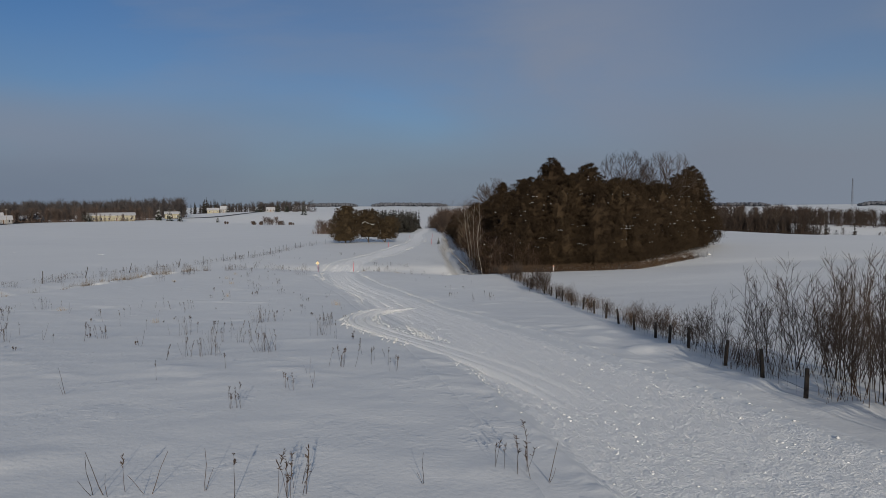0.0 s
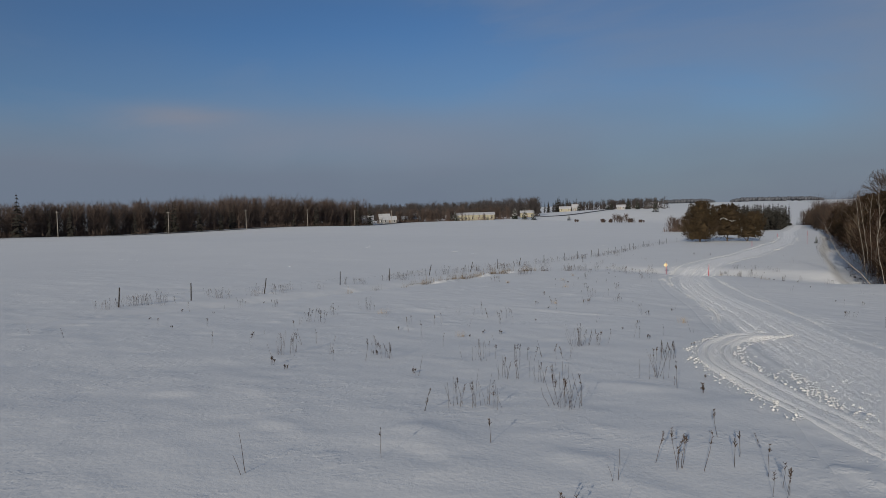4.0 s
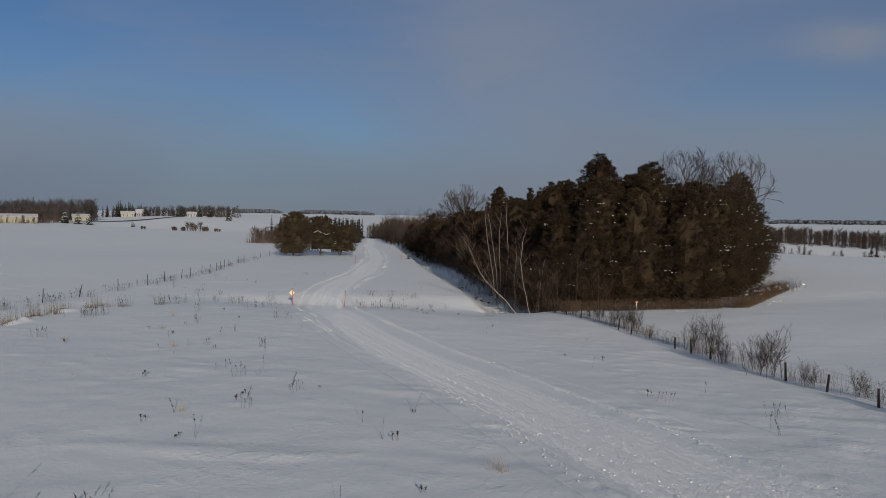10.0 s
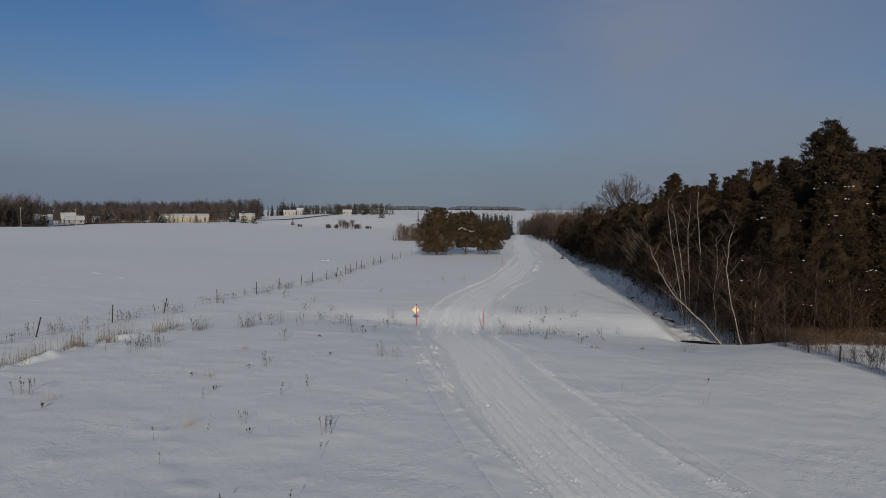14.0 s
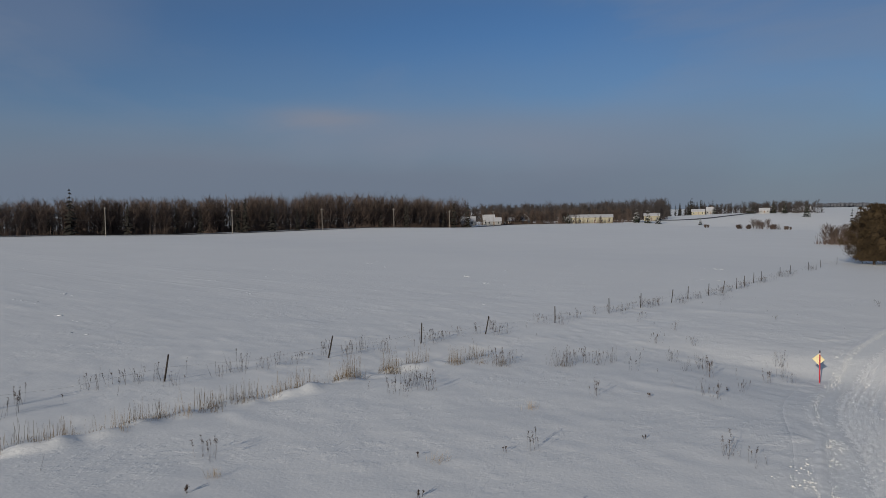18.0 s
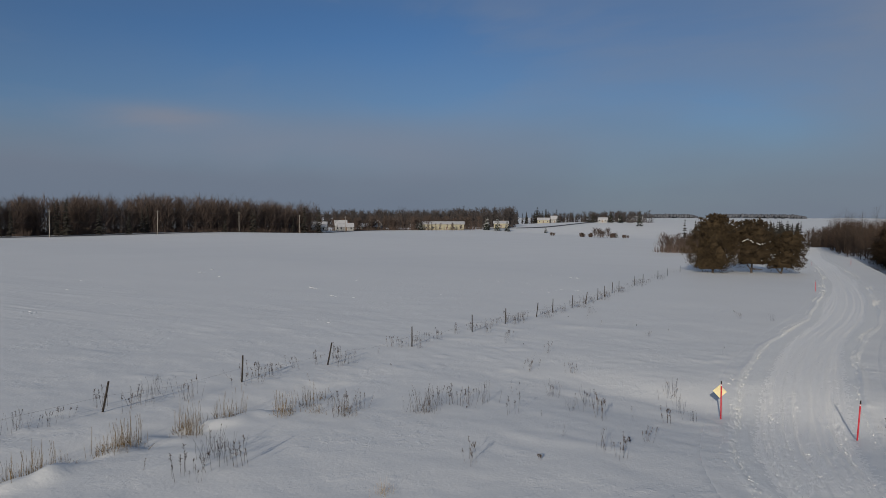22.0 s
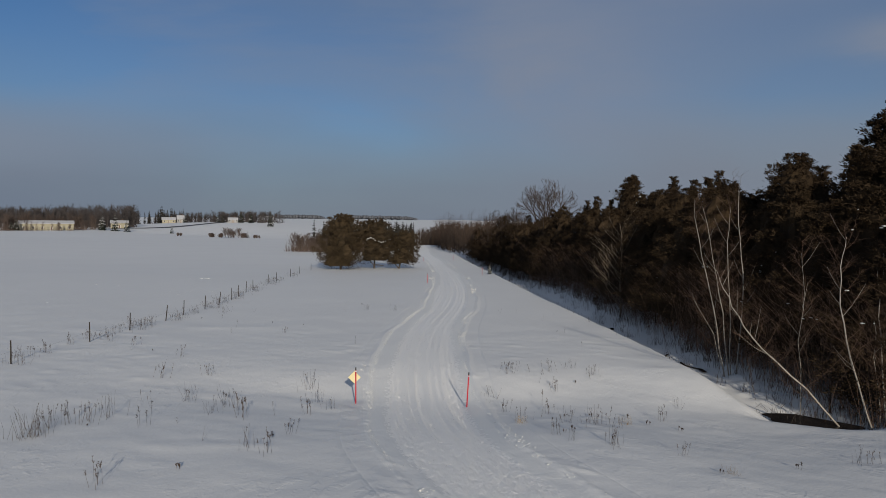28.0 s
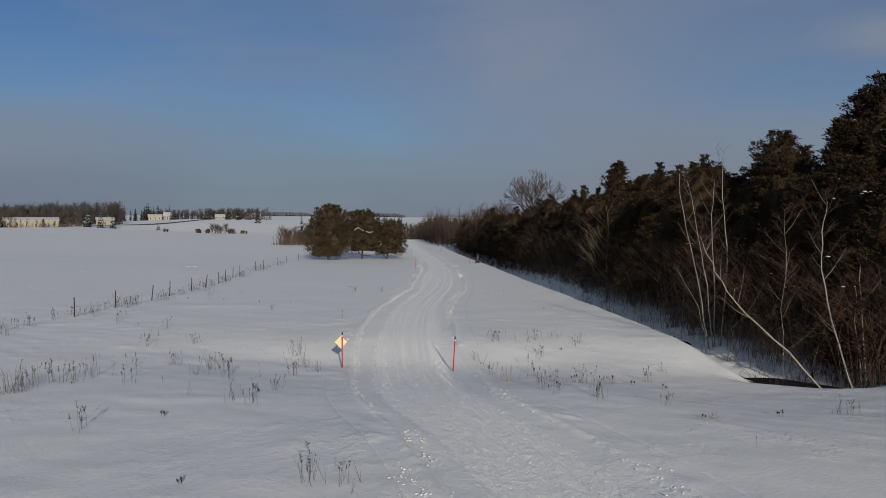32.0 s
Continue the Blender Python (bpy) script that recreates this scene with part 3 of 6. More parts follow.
def spruce(h, r, seed, label, group, tiers=11, snowy=0.25):
    rnd = random.Random(seed)
    e = empty("spruce_tree", pose(0, 0, 0), label, "tree", group)
    t, c, s = Pile(), Pile(), Pile()
    t.tube([(0, 0, -0.2), (0, 0, h * 0.95)], 0.02 * h, 0.01, 5)
    for i in range(tiers):
        u = 0.06 + 0.92 * i / (tiers - 1)
        q = r * (1 - u) ** 0.85 + 0.08
        for k in range(9):
            a = 2 * math.pi * (k + rnd.random()) / 9
            d = Vector((math.cos(a), math.sin(a), 0))
            side = Vector((-d.y, d.x, 0))
            b = Vector((0, 0, u * h))
            ln = q * rnd.uniform(0.75, 1.15)
            tip = b + d * ln + Vector((0, 0, -0.18 * ln - rnd.uniform(0, 0.12) * ln))
            mid = b + d * ln * 0.55 + Vector((0, 0, 0.02 * ln))
            wd = ln * 0.34
            c.face(b, mid + side * wd, tip)
            c.face(b, tip, mid - side * wd)
            c.face(mid + side * wd * 0.7, mid - side * wd * 0.7, tip + Vector((0, 0, -0.22 * ln)))
            if rnd.random() < snowy:
                s.blob(mid + Vector((0, 0, 0.05)) + d * ln * 0.2, ln * 0.22, 0.35, rnd)
    part("trunk", t, BARK, e)
    part("crown", c, SPRUCE, e)
    if s.v:
        tagged(part("snow_dusting", s, CLOD, e, "snow lying on branches", True), kind="stuff")
    return e


def put(proto, x, y, s=1.0, rz=0.0, dz=0.0, sx=None, label=""):
    ob = copy_thing(proto, pose(x, y, top(x, y) + dz, 0, 0, rz))
    ob.scale = (sx or s, sx or s, s)
    if label:
        ob["label"] = label
    return ob


def retire(*protos):
    for proto in protos:
        for o in (*proto.children_recursive, proto):
            bpy.data.objects.remove(o)


rnd = random.Random(21)
stand = [cedar(11.5, 3.5, 1, "tall dark green cedar with scattered snow rags", "cedar stand", 16, blunt=0.62, clumps=380),
         cedar(10.5, 3.1, 2, "narrow dark cedar with brownish winter foliage", "cedar stand", 12, blunt=0.70, clumps=340),
         cedar(11.0, 3.5, 3, "broad dark cedar dusted with snow rags", "cedar stand", 22, blunt=0.52, clumps=400),
         cedar(9.5, 3.1, 4, "rusty-tinged dark cedar, dense to the ground", "cedar stand", 10, blunt=0.58, clumps=360)]
row = [cedar(10.8, 3.4, 7, "dark brown-green cedar crowding the ditch", "cedars along the ditch", 1, foot=0.07, blunt=0.55, clumps=320, sprays=84, size=0.125),
       cedar(10.0, 3.2, 8, "cedar with thin ragged top beside ditch", "cedars along the ditch", 0, foot=0.12, blunt=0.62, clumps=320, sprays=84, size=0.125),
       cedar(11.2, 3.4, 9, "uneven dark cedar shading the ditch bank", "cedars along the ditch", 2, foot=0.05, blunt=0.5, clumps=320, sprays=84, size=0.125)]
inner = [cedar(11.2, 2.9, 5, "dark cedar deep inside the stand", "cedar stand", 0, blunt=0.85, clumps=170, sprays=30, size=0.24),
         cedar(10.4, 2.7, 6, "dark cedar crowded behind others", "cedar stand", 0, blunt=0.98, clumps=170, sprays=30, size=0.24)]
# (x, y, height of the tree, which form)
FRONT = [(20.6, 1.5, 7.8, 3), (22.4, 0.3, 8.3, 1), (24.4, 2.2, 9.6, 2), (26.5, 0.6, 9.2, 3), (28.6, 2.4, 9.8, 2), (30.6, 0.4, 9.1, 3), (32.6, 1.6, 9.5, 2), (34.5, 3.0, 8.7, 3), (36.2, 6.2, 8.7, 2),
         (38.3, 9.6, 8.9, 3), (40.4, 12.8, 9.1, 2), (42.6, 16.2, 9.1, 3), (44.8, 19.8, 9.0, 2), (47.0, 23.0, 8.6, 3), (48.2, 25.8, 8.2, 2), (27.0, 12.2, 12.7, 0), (31.2, 10.1, 11.8, 2), (29.6, 11.0, 10.8, 1),
         (23.4, 9.4, 10.3, 1), (20.2, 9.3, 8.9, 1), (34.4, 8.4, 9.9, 3), (36.8, 12.8, 9.8, 2), (39.6, 17.4, 9.5, 3), (42.4, 21.6, 9.8, 2), (25.2, 6.6, 10.4, 3), (29.2, 6.6, 10.6, 3), (21.6, 5.4, 8.2, 3),
         (23.4, 1.6, 8.3, 3), (25.5, 3.6, 10.0, 1), (27.6, 4.0, 10.4, 3), (29.6, 4.2, 9.5, 2), (31.6, 4.4, 9.3, 3), (33.4, 5.4, 9.8, 2), (27.4, 8.6, 10.2, 2), (25.2, 10.2, 9.6, 3), (32.6, 8.6, 9.7, 2), (38.0, 13.4, 9.3, 3), (41.0, 17.0, 9.2, 2),
         (49.6, 29.6, 11.9, 2), (51.4, 31.6, 10.6, 3), (47.2, 28.4, 10.8, 2), (50.6, 34.4, 10.4, 3), (22.6, 45.7, 11.3, 1)]
for x, y, h, k in FRONT:
    s = h / (11.5, 10.5, 11.0, 9.5)[k]
    put(stand[k], x, y, s, rnd.uniform(0, 360), -0.1, s * rnd.uniform(1.22, 1.45))
for k in range(18):
    x, y = rnd.uniform(23, 38), rnd.uniform(14, 30)
    put(inner[k % 2], x + (y - 14) * 0.35, y, rnd.uniform(0.86, 0.96), rnd.uniform(0, 360), -0.1)
# row along the ditch, thinning towards the far woods
y = 5.0
k = 0
while y < 134:
    edge = float(hermite(y, EDGE)) + 2.4
    h = 10.6 - 0.012 * y
    for off in (0.0, 4.0, 8.0):
        if (off and y > 70 and k % 2) or (y > 104 and off > 5):
            continue
        h2 = (h - 2.2 + off * 0.3) / 11 * rnd.uniform(0.85, 1.1)
        put((inner[k % 2] if off > 5 or (off and y > 45) else row[(k + int(off)) % 3]), edge + off + rnd.uniform(-0.7, 0.9), y + rnd.uniform(-1, 1), h2, rnd.uniform(0, 360), -0.1, rnd.uniform(1.05, 1.4))
    k += 1
    y += 2.7
retire(*stand, *inner, *row)

# leafless trees: over the stand, the lone round crown, and the brown edge of the far woods
def dome_tree(h, wide, seed, label, fork=0.35, thick=0.2, fine=0.02, first=7, levels=4):
    """A leafless tree whose limbs fork again and again into a rounded crown."""
    r = random.Random(seed)
    e = empty("bare_tree", pose(0, 0, 0), label, "tree", "leafless trees")
    trunk, limbs, twigs = Pile(), Pile(), Pile()
    line = wander((0, 0, -0.3), (r.uniform(-0.2, 0.2), r.uniform(-0.2, 0.2), h * (fork + 0.15)), r, 6, 0.02)
    trunk.tube(line, thick, thick * 0.6, 7)

    def grow(at, d, ln, rad, level):
        bend = (d + Vector((r.gauss(0, 0.16), r.gauss(0, 0.16), 0.07))).normalized()
        mid = at + d * ln * 0.5
        end = mid + bend * ln * 0.5
        out = math.hypot(end.x, end.y) / wide
        roof = h * (1.0 - 0.34 * min(out, 1.2) ** 2.2)
        if end.z > roof:
            end = at.lerp(end, max(0.15, min(1.0, (roof - at.z) / max(0.05, end.z - at.z))))
            mid = at.lerp(end, 0.5)
        (limbs if level < 2 else twigs).tube([at, mid, end], max(rad, fine), max(rad * 0.6, fine * 0.6), 4 if level < 2 else 3, False)
        if level < levels:
            for k in range(3 if level else 4):
                t = r.uniform(0.45, 1.0) if k else 1.0
                side = Vector((r.gauss(0, 1), r.gauss(0, 1), r.gauss(0, 0.5))).normalized()
                grow(at.lerp(end, t), (bend + side * r.uniform(0.4, 0.85)).normalized(), ln * r.uniform(0.55, 0.78), rad * 0.56, level + 1)

    for k in range(first):
        a = 6.28 * (k + r.uniform(-0.3, 0.3)) / first
        t = r.uniform(0.62, 1.0)
        at = line[0].lerp(line[-1], t)
        tilt = r.uniform(0.25, 0.95) if k else 0.05
        grow(at, Vector((math.cos(a) * tilt, math.sin(a) * tilt, 1.0)).normalized(), (h - at.z) * r.uniform(0.36, 0.46), thick * 0.42, 0)
    part("trunk", trunk, TWIG, e, smooth=True)
    tagged(part("limb_frame", limbs, TWIG, e), kind="stuff")
    tagged(part("twig_mass", twigs, TWIG, e, "fine brown twigs"), kind="stuff")
    return e


big = dome_tree(14.2, 4.6, 31, "tall leafless tree with fan-shaped crown above cedars", 0.42, 0.17, 0.013, 8)
for x, y, s in ((36.6, 15.4, 0.99), (42.4, 16.4, 0.97), (40.0, 18.6, 0.95)):
    put(big, x, y, s, rnd.uniform(0, 360), 0.0, s * (0.62 if x == 40.0 else 1.0))
retire(big)
round_tree = dome_tree(15.6, 6.6, 35, "tall leafless tree with round twiggy crown", 0.30, 0.30, 0.019, 10)
put(round_tree, 23.8, 103.0, 1.0, 40)
put(round_tree, 21.5, 132.0, 0.72, 140, label="leafless tree rising above the wood edge")
put(round_tree, 18.5, 146.0, 0.7, 250, label="leafless tree rising above the wood edge")
retire(round_tree)
small = [bare_tree(7.0, 2.1, 41, "slender leafless tree in brown scrub wood", 18, 7, 0.07, 0.15, 0.9, (TWIG, TWIG_RED), 1),
         bare_tree(6.0, 2.2, 42, "leafless alder with many upright brown branches", 22, 7, 0.06, 0.08, 0.9, (TWIG, TWIG), 1),
         bare_tree(8.2, 2.0, 43, "thin grey leafless tree at wood edge", 18, 7, 0.075, 0.25, 0.9, (TWIG, TWIG), 1)]
PALEBARK = material("pale_alder_bark", (0.14, 0.105, 0.07), (0.28, 0.22, 0.155), 3, 20, 0.9, 0.2, 25)
vase = bare_tree(7.6, 3.4, 44, "pale leafless alder fanning upward beside the ditch", 26, 8, 0.07, 0.10, 1.0, (PALEBARK, PALEBARK))
put(vase, 17.3, 29.5, 1.0, 10)
retire(vase)
for k in range(170):
    y = 62 + 170 * rnd.random()
    x = float(hermite(y, EDGE)) + 0.8 + rnd.random() ** 1.4 * 14
    s = rnd.uniform(0.8, 1.2) * (1.0 + 0.25 * min(1.0, max(0.0, (y - 70) / 50)))
    put(small[k % 3], x, y, s, rnd.uniform(0, 360), -0.1, rnd.uniform(1.0, 1.4))
for x, y, s in ((18.6, 3.2, 0.7), (19.5, 0.4, 0.6), (20.2, 6.4, 0.75), (19.6, 15.8, 0.8), (21.2, -1.6, 0.55), (22.8, -1.9, 0.5), (19.9, -1.4, 0.62)):
    put(small[k % 3], x, y, s, rnd.uniform(0, 360), -0.1, label="low leafless brush in front of cedars")
    k += 1
retire(*small)


# birches by the ditch
def birch(stems, seed, label):
    """stems: (points from root to tip, radius at the root)."""
    r = random.Random(seed)
    x, y, _ = stems[0][0][0]
    e = empty("birch_tree", pose(x, y, top(x, y)), label, "tree", "birches by the ditch")
    fine, pale = Pile(), Pile()
    for pts, rad in stems:
        q = [Vector(p) - Vector((x, y, top(x, y))) for p in pts]
        q[0].z = -0.3
        line = []
        for a, b in zip(q, q[1:]):
            line += [a.lerp(b, s / 3) for s in range(3)]
        line.append(q[-1])
        t = Pile()
        t.tube([p + Vector((r.uniform(-0.05, 0.05), r.uniform(-0.05, 0.05), 0)) for p in line], rad * 0.46, rad * 0.12, 7)
        part("stem", t, BIRCH, e, "white birch bark with dark marks", True)
        for i in range(3, len(line)):
            for _ in range(3):
                s = line[i - 1].lerp(line[i], r.random())
                up = (line[i] - line[i - 1]).normalized()
                a = r.uniform(0, 6.28)
                d = (up * r.uniform(0.5, 1.1) + Vector((math.cos(a), math.sin(a), r.uniform(0.0, 0.4)))).normalized()
                ln = r.uniform(0.4, 1.4) * (1.25 - 0.6 * i / len(line))
                tip = s + d * ln + Vector((0, 0, 0.25 * ln))
                arm_line = [s, s.lerp(tip, 0.4) - Vector((0, 0, 0.07 * ln)), s.lerp(tip, 0.75) - Vector((0, 0, 0.04 * ln)), tip]
                (pale if r.random() < 0.2 else fine).tube(arm_line, 0.009, 0.003, 3, False)
                for _ in range(9):
                    m = arm_line[1].lerp(tip, r.random())
                    w = r.uniform(0, 6.28)
                    dd = (d * r.uniform(0.2, 1.0) + Vector((math.cos(w), math.sin(w), r.uniform(-0.1, 0.9)))).normalized()
                    t2 = m + dd * r.uniform(0.15, 0.6)
                    fine.tube(wander(m, t2, r, 3, 0.12), 0.0035, 0.0015, 3, False)
    tagged(part("limb_frame", pale, BIRCH, e, "thin pale arching branches"), kind="stuff")
    tagged(part("twig_mass", fine, TWIG_RED, e, "fine reddish-brown twigs"), kind="stuff")
    return e


birch([([(17.72, 0.17, -0.85), (16.2, 0.6, 0.4), (14.75, 1.1, 1.75), (14.1, 1.7, 2.9), (13.7, 2.0, 3.9), (13.45, 2.1, 4.6)], 0.085)], 1, "white birch leaning low across the ditch")
birch([([(18.13, -0.36, -0.65), (17.55, 0.3, 1.6), (17.4, 0.7, 3.4), (17.6, 1.1, 4.8), (17.95, 1.3, 5.9)], 0.075),
       ([(18.6, -0.2, -0.5), (19.0, 0.8, 1.7), (19.6, 1.9, 3.5), (20.5, 3.0, 5.3)], 0.07),
       ([(18.5, -0.1, -0.5), (18.8, 0.8, 1.5), (19.1, 1.3, 2.8)], 0.04)], 2, "clump of spreading white birches at ditch end")
birch([([(17.6, 3.5, -0.6), (17.45, 3.5, 1.6), (17.55, 3.5, 3.6), (17.5, 3.6, 5.2)], 0.035)], 3, "young thin birch behind leaning birch")
birch([([(17.0, 9.4, -0.9), (16.6, 9.6, 1.2), (16.25, 10.2, 4.0), (16.0, 11.0, 6.2), (16.1, 11.6, 7.6)], 0.08),
       ([(17.2, 9.4, -0.9), (16.9, 9.6, 2.0), (16.5, 10.0, 4.6), (16.2, 10.5, 7.2)], 0.075),
       ([(17.3, 9.5, -0.9), (17.2, 9.6, 3.0), (17.1, 9.8, 5.5), (17.3, 10.0, 7.2)], 0.06),
       ([(17.6, 9.6, -0.9), (18.0, 9.8, 3.1), (17.9, 10.2, 5.6), (17.85, 10.4, 8.0)], 0.08),
       ([(17.0, 9.4, -0.8), (16.3, 9.3, 1.0), (15.3, 9.2, 2.7)], 0.04)], 4, "many-stemmed white birch on the ditch bank")

# three old cedars standing free beside the trail
RUSTY = material("brown_cedar_foliage", (0.030, 0.020, 0.010), (0.066, 0.045, 0.022), 0.9, 9, 0.9, 0.0, random_tint=0.3)
lone = cedar(8.3, 3.9, 61, "wide free-standing cedar with bare lower trunk", "cedars beside the trail", 2, RUSTY, 0.05, (0.3, 0), 0.42, 460, 54, 0.21, True)
lone.matrix_basis = pose(-11.0, 82.0, top(-11.0, 82.0))
mid_tree = cedar(7.6, 4.3, 62, "open-limbed cedar with snow on crooked boughs", "cedars beside the trail", 8, RUSTY, 0.15, (0.2, 0), 0.5, 300, 50, 0.21, True)
mid_tree.matrix_basis = pose(-6.2, 85.5, top(-6.2, 85.5))
tilt = cedar(5.9, 3.0, 63, "small cedar leaning out from crooked trunk", "cedars beside the trail", 26, RUSTY, 0.12, (1.5, -0.3), 0.5, 260, 50, 0.21, True)
tilt.matrix_basis = pose(-2.4, 85.5, top(-2.4, 85.5))
for e, boughs in ((mid_tree, ((0, 0, 2.2, -1.6, -2.2, 4.6), (0, 0, 2.6, 1.8, -2.4, 4.3), (0, 0, 0.6, 1.6, -1.0, 0.5), (0, 0, 0.3, -0.9, -0.6, 1.8))), (lone, ((0, 0, 0.2, 0.8, -0.6, 1.8), (0, 0, 0.3, -0.7, -0.5, 1.7))),
                  (tilt, ((0, 0, 0.1, -0.9, -0.5, 1.1),))):
    for a in boughs:
        q = Pile()
        q.tube(wander(a[:3], a[3:], rnd, 6, 0.06), 0.1, 0.05, 6)
        part("bough", q, BARK, e, "crooked bare bough", True)
q = Pile()
for i in range(34):
    k = rnd.random()
    q.blob((-1.0 + 2.9 * k + (0.4 if k > 0.5 else 0), -2.5 - 0.3 * k, 4.5 + 0.35 * math.sin(7 * k) + rnd.uniform(-0.06, 0.06)), rnd.uniform(0.05, 0.12), 0.45, rnd)
tagged(part("snow_ledge", q, CLOD, mid_tree, "snow lying along crooked boughs", True), kind="stuff")

# shrubs along the wire fence
def shrub(h, spread_r, stems, seed, label, mat=TWIG):
    r = random.Random(seed)
    e = empty("shrub", pose(0, 0, 0), label, "shrub", "shrubs along the fence")
    k = h / 2.4
    for _ in range(stems):
        a = r.uniform(0, 6.28)
        b = Vector((r.gauss(0, 0.30 * k), r.gauss(0, 0.30 * k), -0.1))
        hh = h * r.uniform(0.5, 1.08)
        out = spread_r * r.uniform(0.05, 0.8)
        tip = b + Vector((math.cos(a) * out, math.sin(a) * out, hh))
        line = wander(b, tip, r, 8, 0.014)
        p = Pile()
        p.tube(line, r.uniform(0.006, 0.012) * k, 0.003, 5, False)
        for i in range(2, 8):
            for _ in range(r.randint(1, 3)):
                s = line[i - 1].lerp(line[i], r.random())
                w = r.uniform(0, 6.28)
                d = ((tip - b).normalized() * r.uniform(0.8, 1.4) + Vector((math.cos(w), math.sin(w), 0)) * r.uniform(0.5, 0.9)).normalized()
                ln = r.uniform(0.25, 0.75) * k * (1.2 - 0.09 * i)
                e2 = s + d * ln + Vector((0, 0, 0.12 * ln))
                bough = wander(s, e2, r, 4, 0.05)
                p.tube(bough, 0.0055 * k, 0.0022, 3, False)
                for _ in range(r.randint(2, 5)):
                    m = bough[1].lerp(bough[3], r.random())
                    w = r.uniform(0, 6.28)
                    d2 = (d * r.uniform(0.7, 1.3) + Vector((math.cos(w), math.sin(w), r.uniform(0, 0.6))) * 0.7).normalized()
                    p.tube(wander(m, m + d2 * r.uniform(0.10, 0.34) * k, r, 3, 0.08), 0.0032, 0.0016, 3, False)
        part("stem", p, mat, e)
    return e


bushes = [shrub(2.25, 1.15, 15, 71, "tall leafless willow shrub with dark upright stems"), shrub(1.95, 1.0, 13, 72, "leafless willow shrub, many thin stems"),
          shrub(1.5, 0.7, 17, 73, "low bushy leafless shrub on fence line", TWIG), shrub(1.1, 0.35, 9, 74, "thin weedy sapling shrub among fence wires", BRUSH)]
for x, y, k, s in ((22.9, -63.7, 0, 1.0), (23.2, -62.4, 0, 0.95), (23.0, -61.2, 0, 0.92), (22.7, -59.9, 1, 1.0), (22.8, -64.8, 0, 0.95), (22.9, -66.1, 0, 0.9), (24.2, -63.0, 1, 1.0), (23.9, -60.6, 1, 0.9),
                   (22.4, -58.3, 1, 0.75), (23.6, -65.6, 0, 0.85), (23.7, -61.9, 1, 0.95), (22.5, -67.2, 0, 0.9), (22.3, -57.2, 2, 1.0), (22.2, -54.4, 2, 0.9), (22.1, -52.4, 2, 0.8), (21.9, -47.4, 2, 0.7), (21.9, -43.2, 2, 0.7), (21.7, -39.2, 2, 0.7), (21.6, -34.8, 2, 0.7), (21.5, -30.4, 2, 0.8), (20.9, -25.6, 2, 0.8), (20.6, -12.4, 2, 0.8), (22.3, -56.4, 3, 1.1), (22.2, -55.2, 3, 1.15), (22.3, -53.6, 2, 0.8), (21.9, -51.2, 3, 1.0), (22.5, -49.4, 2, 0.75), (21.6, -45.0, 3, 0.9), (21.5, -41.5, 3, 0.8),
                   (21.8, -37.0, 2, 0.9), (21.9, -32.6, 2, 0.8), (21.3, -28.4, 2, 1.15), (21.6, -27.2, 2, 1.0), (21.9, -22.6, 2, 1.15), (21.3, -21.8, 2, 1.0), (20.9, -15.2, 2, 0.95), (20.8, -14.2, 2, 1.1),
                   (20.4, -10.4, 2, 0.9), (20.5, -18.4, 3, 0.8), (20.2, -9.0, 3, 0.9), (21.0, -24.2, 3, 0.8), (19.8, -6.8, 3, 1.0), (19.6, -4.9, 2, 0.7), (19.2, -3.2, 2, 0.7)):
    put(bushes[k], x, y, s * (0.72 if k > 1 and y < -30 else 1.0), rnd.uniform(0, 360))
retire(*bushes)

# ---- fences, stakes, signs ----
def fence_post(h, r, sides, seed, label, group):
    q = Pile()
    rr = random.Random(seed)
    q.tube([(0, 0, -0.4), (0.01, 0, h * 0.5), (rr.uniform(-0.02, 0.02), 0, h)], r, r * 0.85, sides)
    ob = new("fence_post", q.mesh("fence_post", POST, True))
    return tagged(ob, label, "post", group)


thin = fence_post(0.95, 0.032, 6, 5, "thin weathered wooden post poking from snow", "field fence posts")
West = [-48.3, -44.0, -38.5, -31.0, -24.6, -18.2, -11.5, -6.3, -2.0, 3.7, 9.5, 13.7, 18.2, 20.7, 24.4, 27.6, 31.3, 33.9, 37.7, 40.0, 47.2, 51.6, 60.5, 67.7, 79.0]
Lean = [4, 3, 10, 2, 1, 13, 15, 3, 14, 1, 0, 2, 6, 2, 3, 9, 1, 0, 2, 1, 3, 2, 2, 0, 1]
WEST_LINE = [(-60, -15.0), (-31, -15.4), (-18, -15.8), (-6, -15.0), (4, -14.1), (14, -13.6), (26, -13.0), (38, -13.6), (50, -14.0), (85, -15.2)]
tops_w = []
for y, a in zip(West, Lean):
    x = float(hermite(y, WEST_LINE)) + rnd.uniform(-0.08, 0.08)
    ob = copy_thing(thin, pose(x, y, top(x, y), rnd.uniform(-3, 3), a, rnd.uniform(0, 20)))
    if a > 8:
        ob["label"] = "thin weathered post tilted over in snow"
    tops_w.append((x + 0.02 * a * 0.6, y, top(x, y)))
retire(thin)
wire = Pile()
for a, b in zip(tops_w, tops_w[1:]):
    for hgt in (0.5,):
        wire.tube([(a[0], a[1], a[2] + hgt), ((a[0] + b[0]) / 2, (a[1] + b[1]) / 2, (a[2] + b[2]) / 2 + hgt - 0.15), (b[0], b[1], b[2] + hgt)], 0.0022, 0.0022, 3, False)
tagged(new("fence_wire", wire.mesh("fence_wire", WIRE)), "slack rusty wire sagging between thin posts", "fence wire")
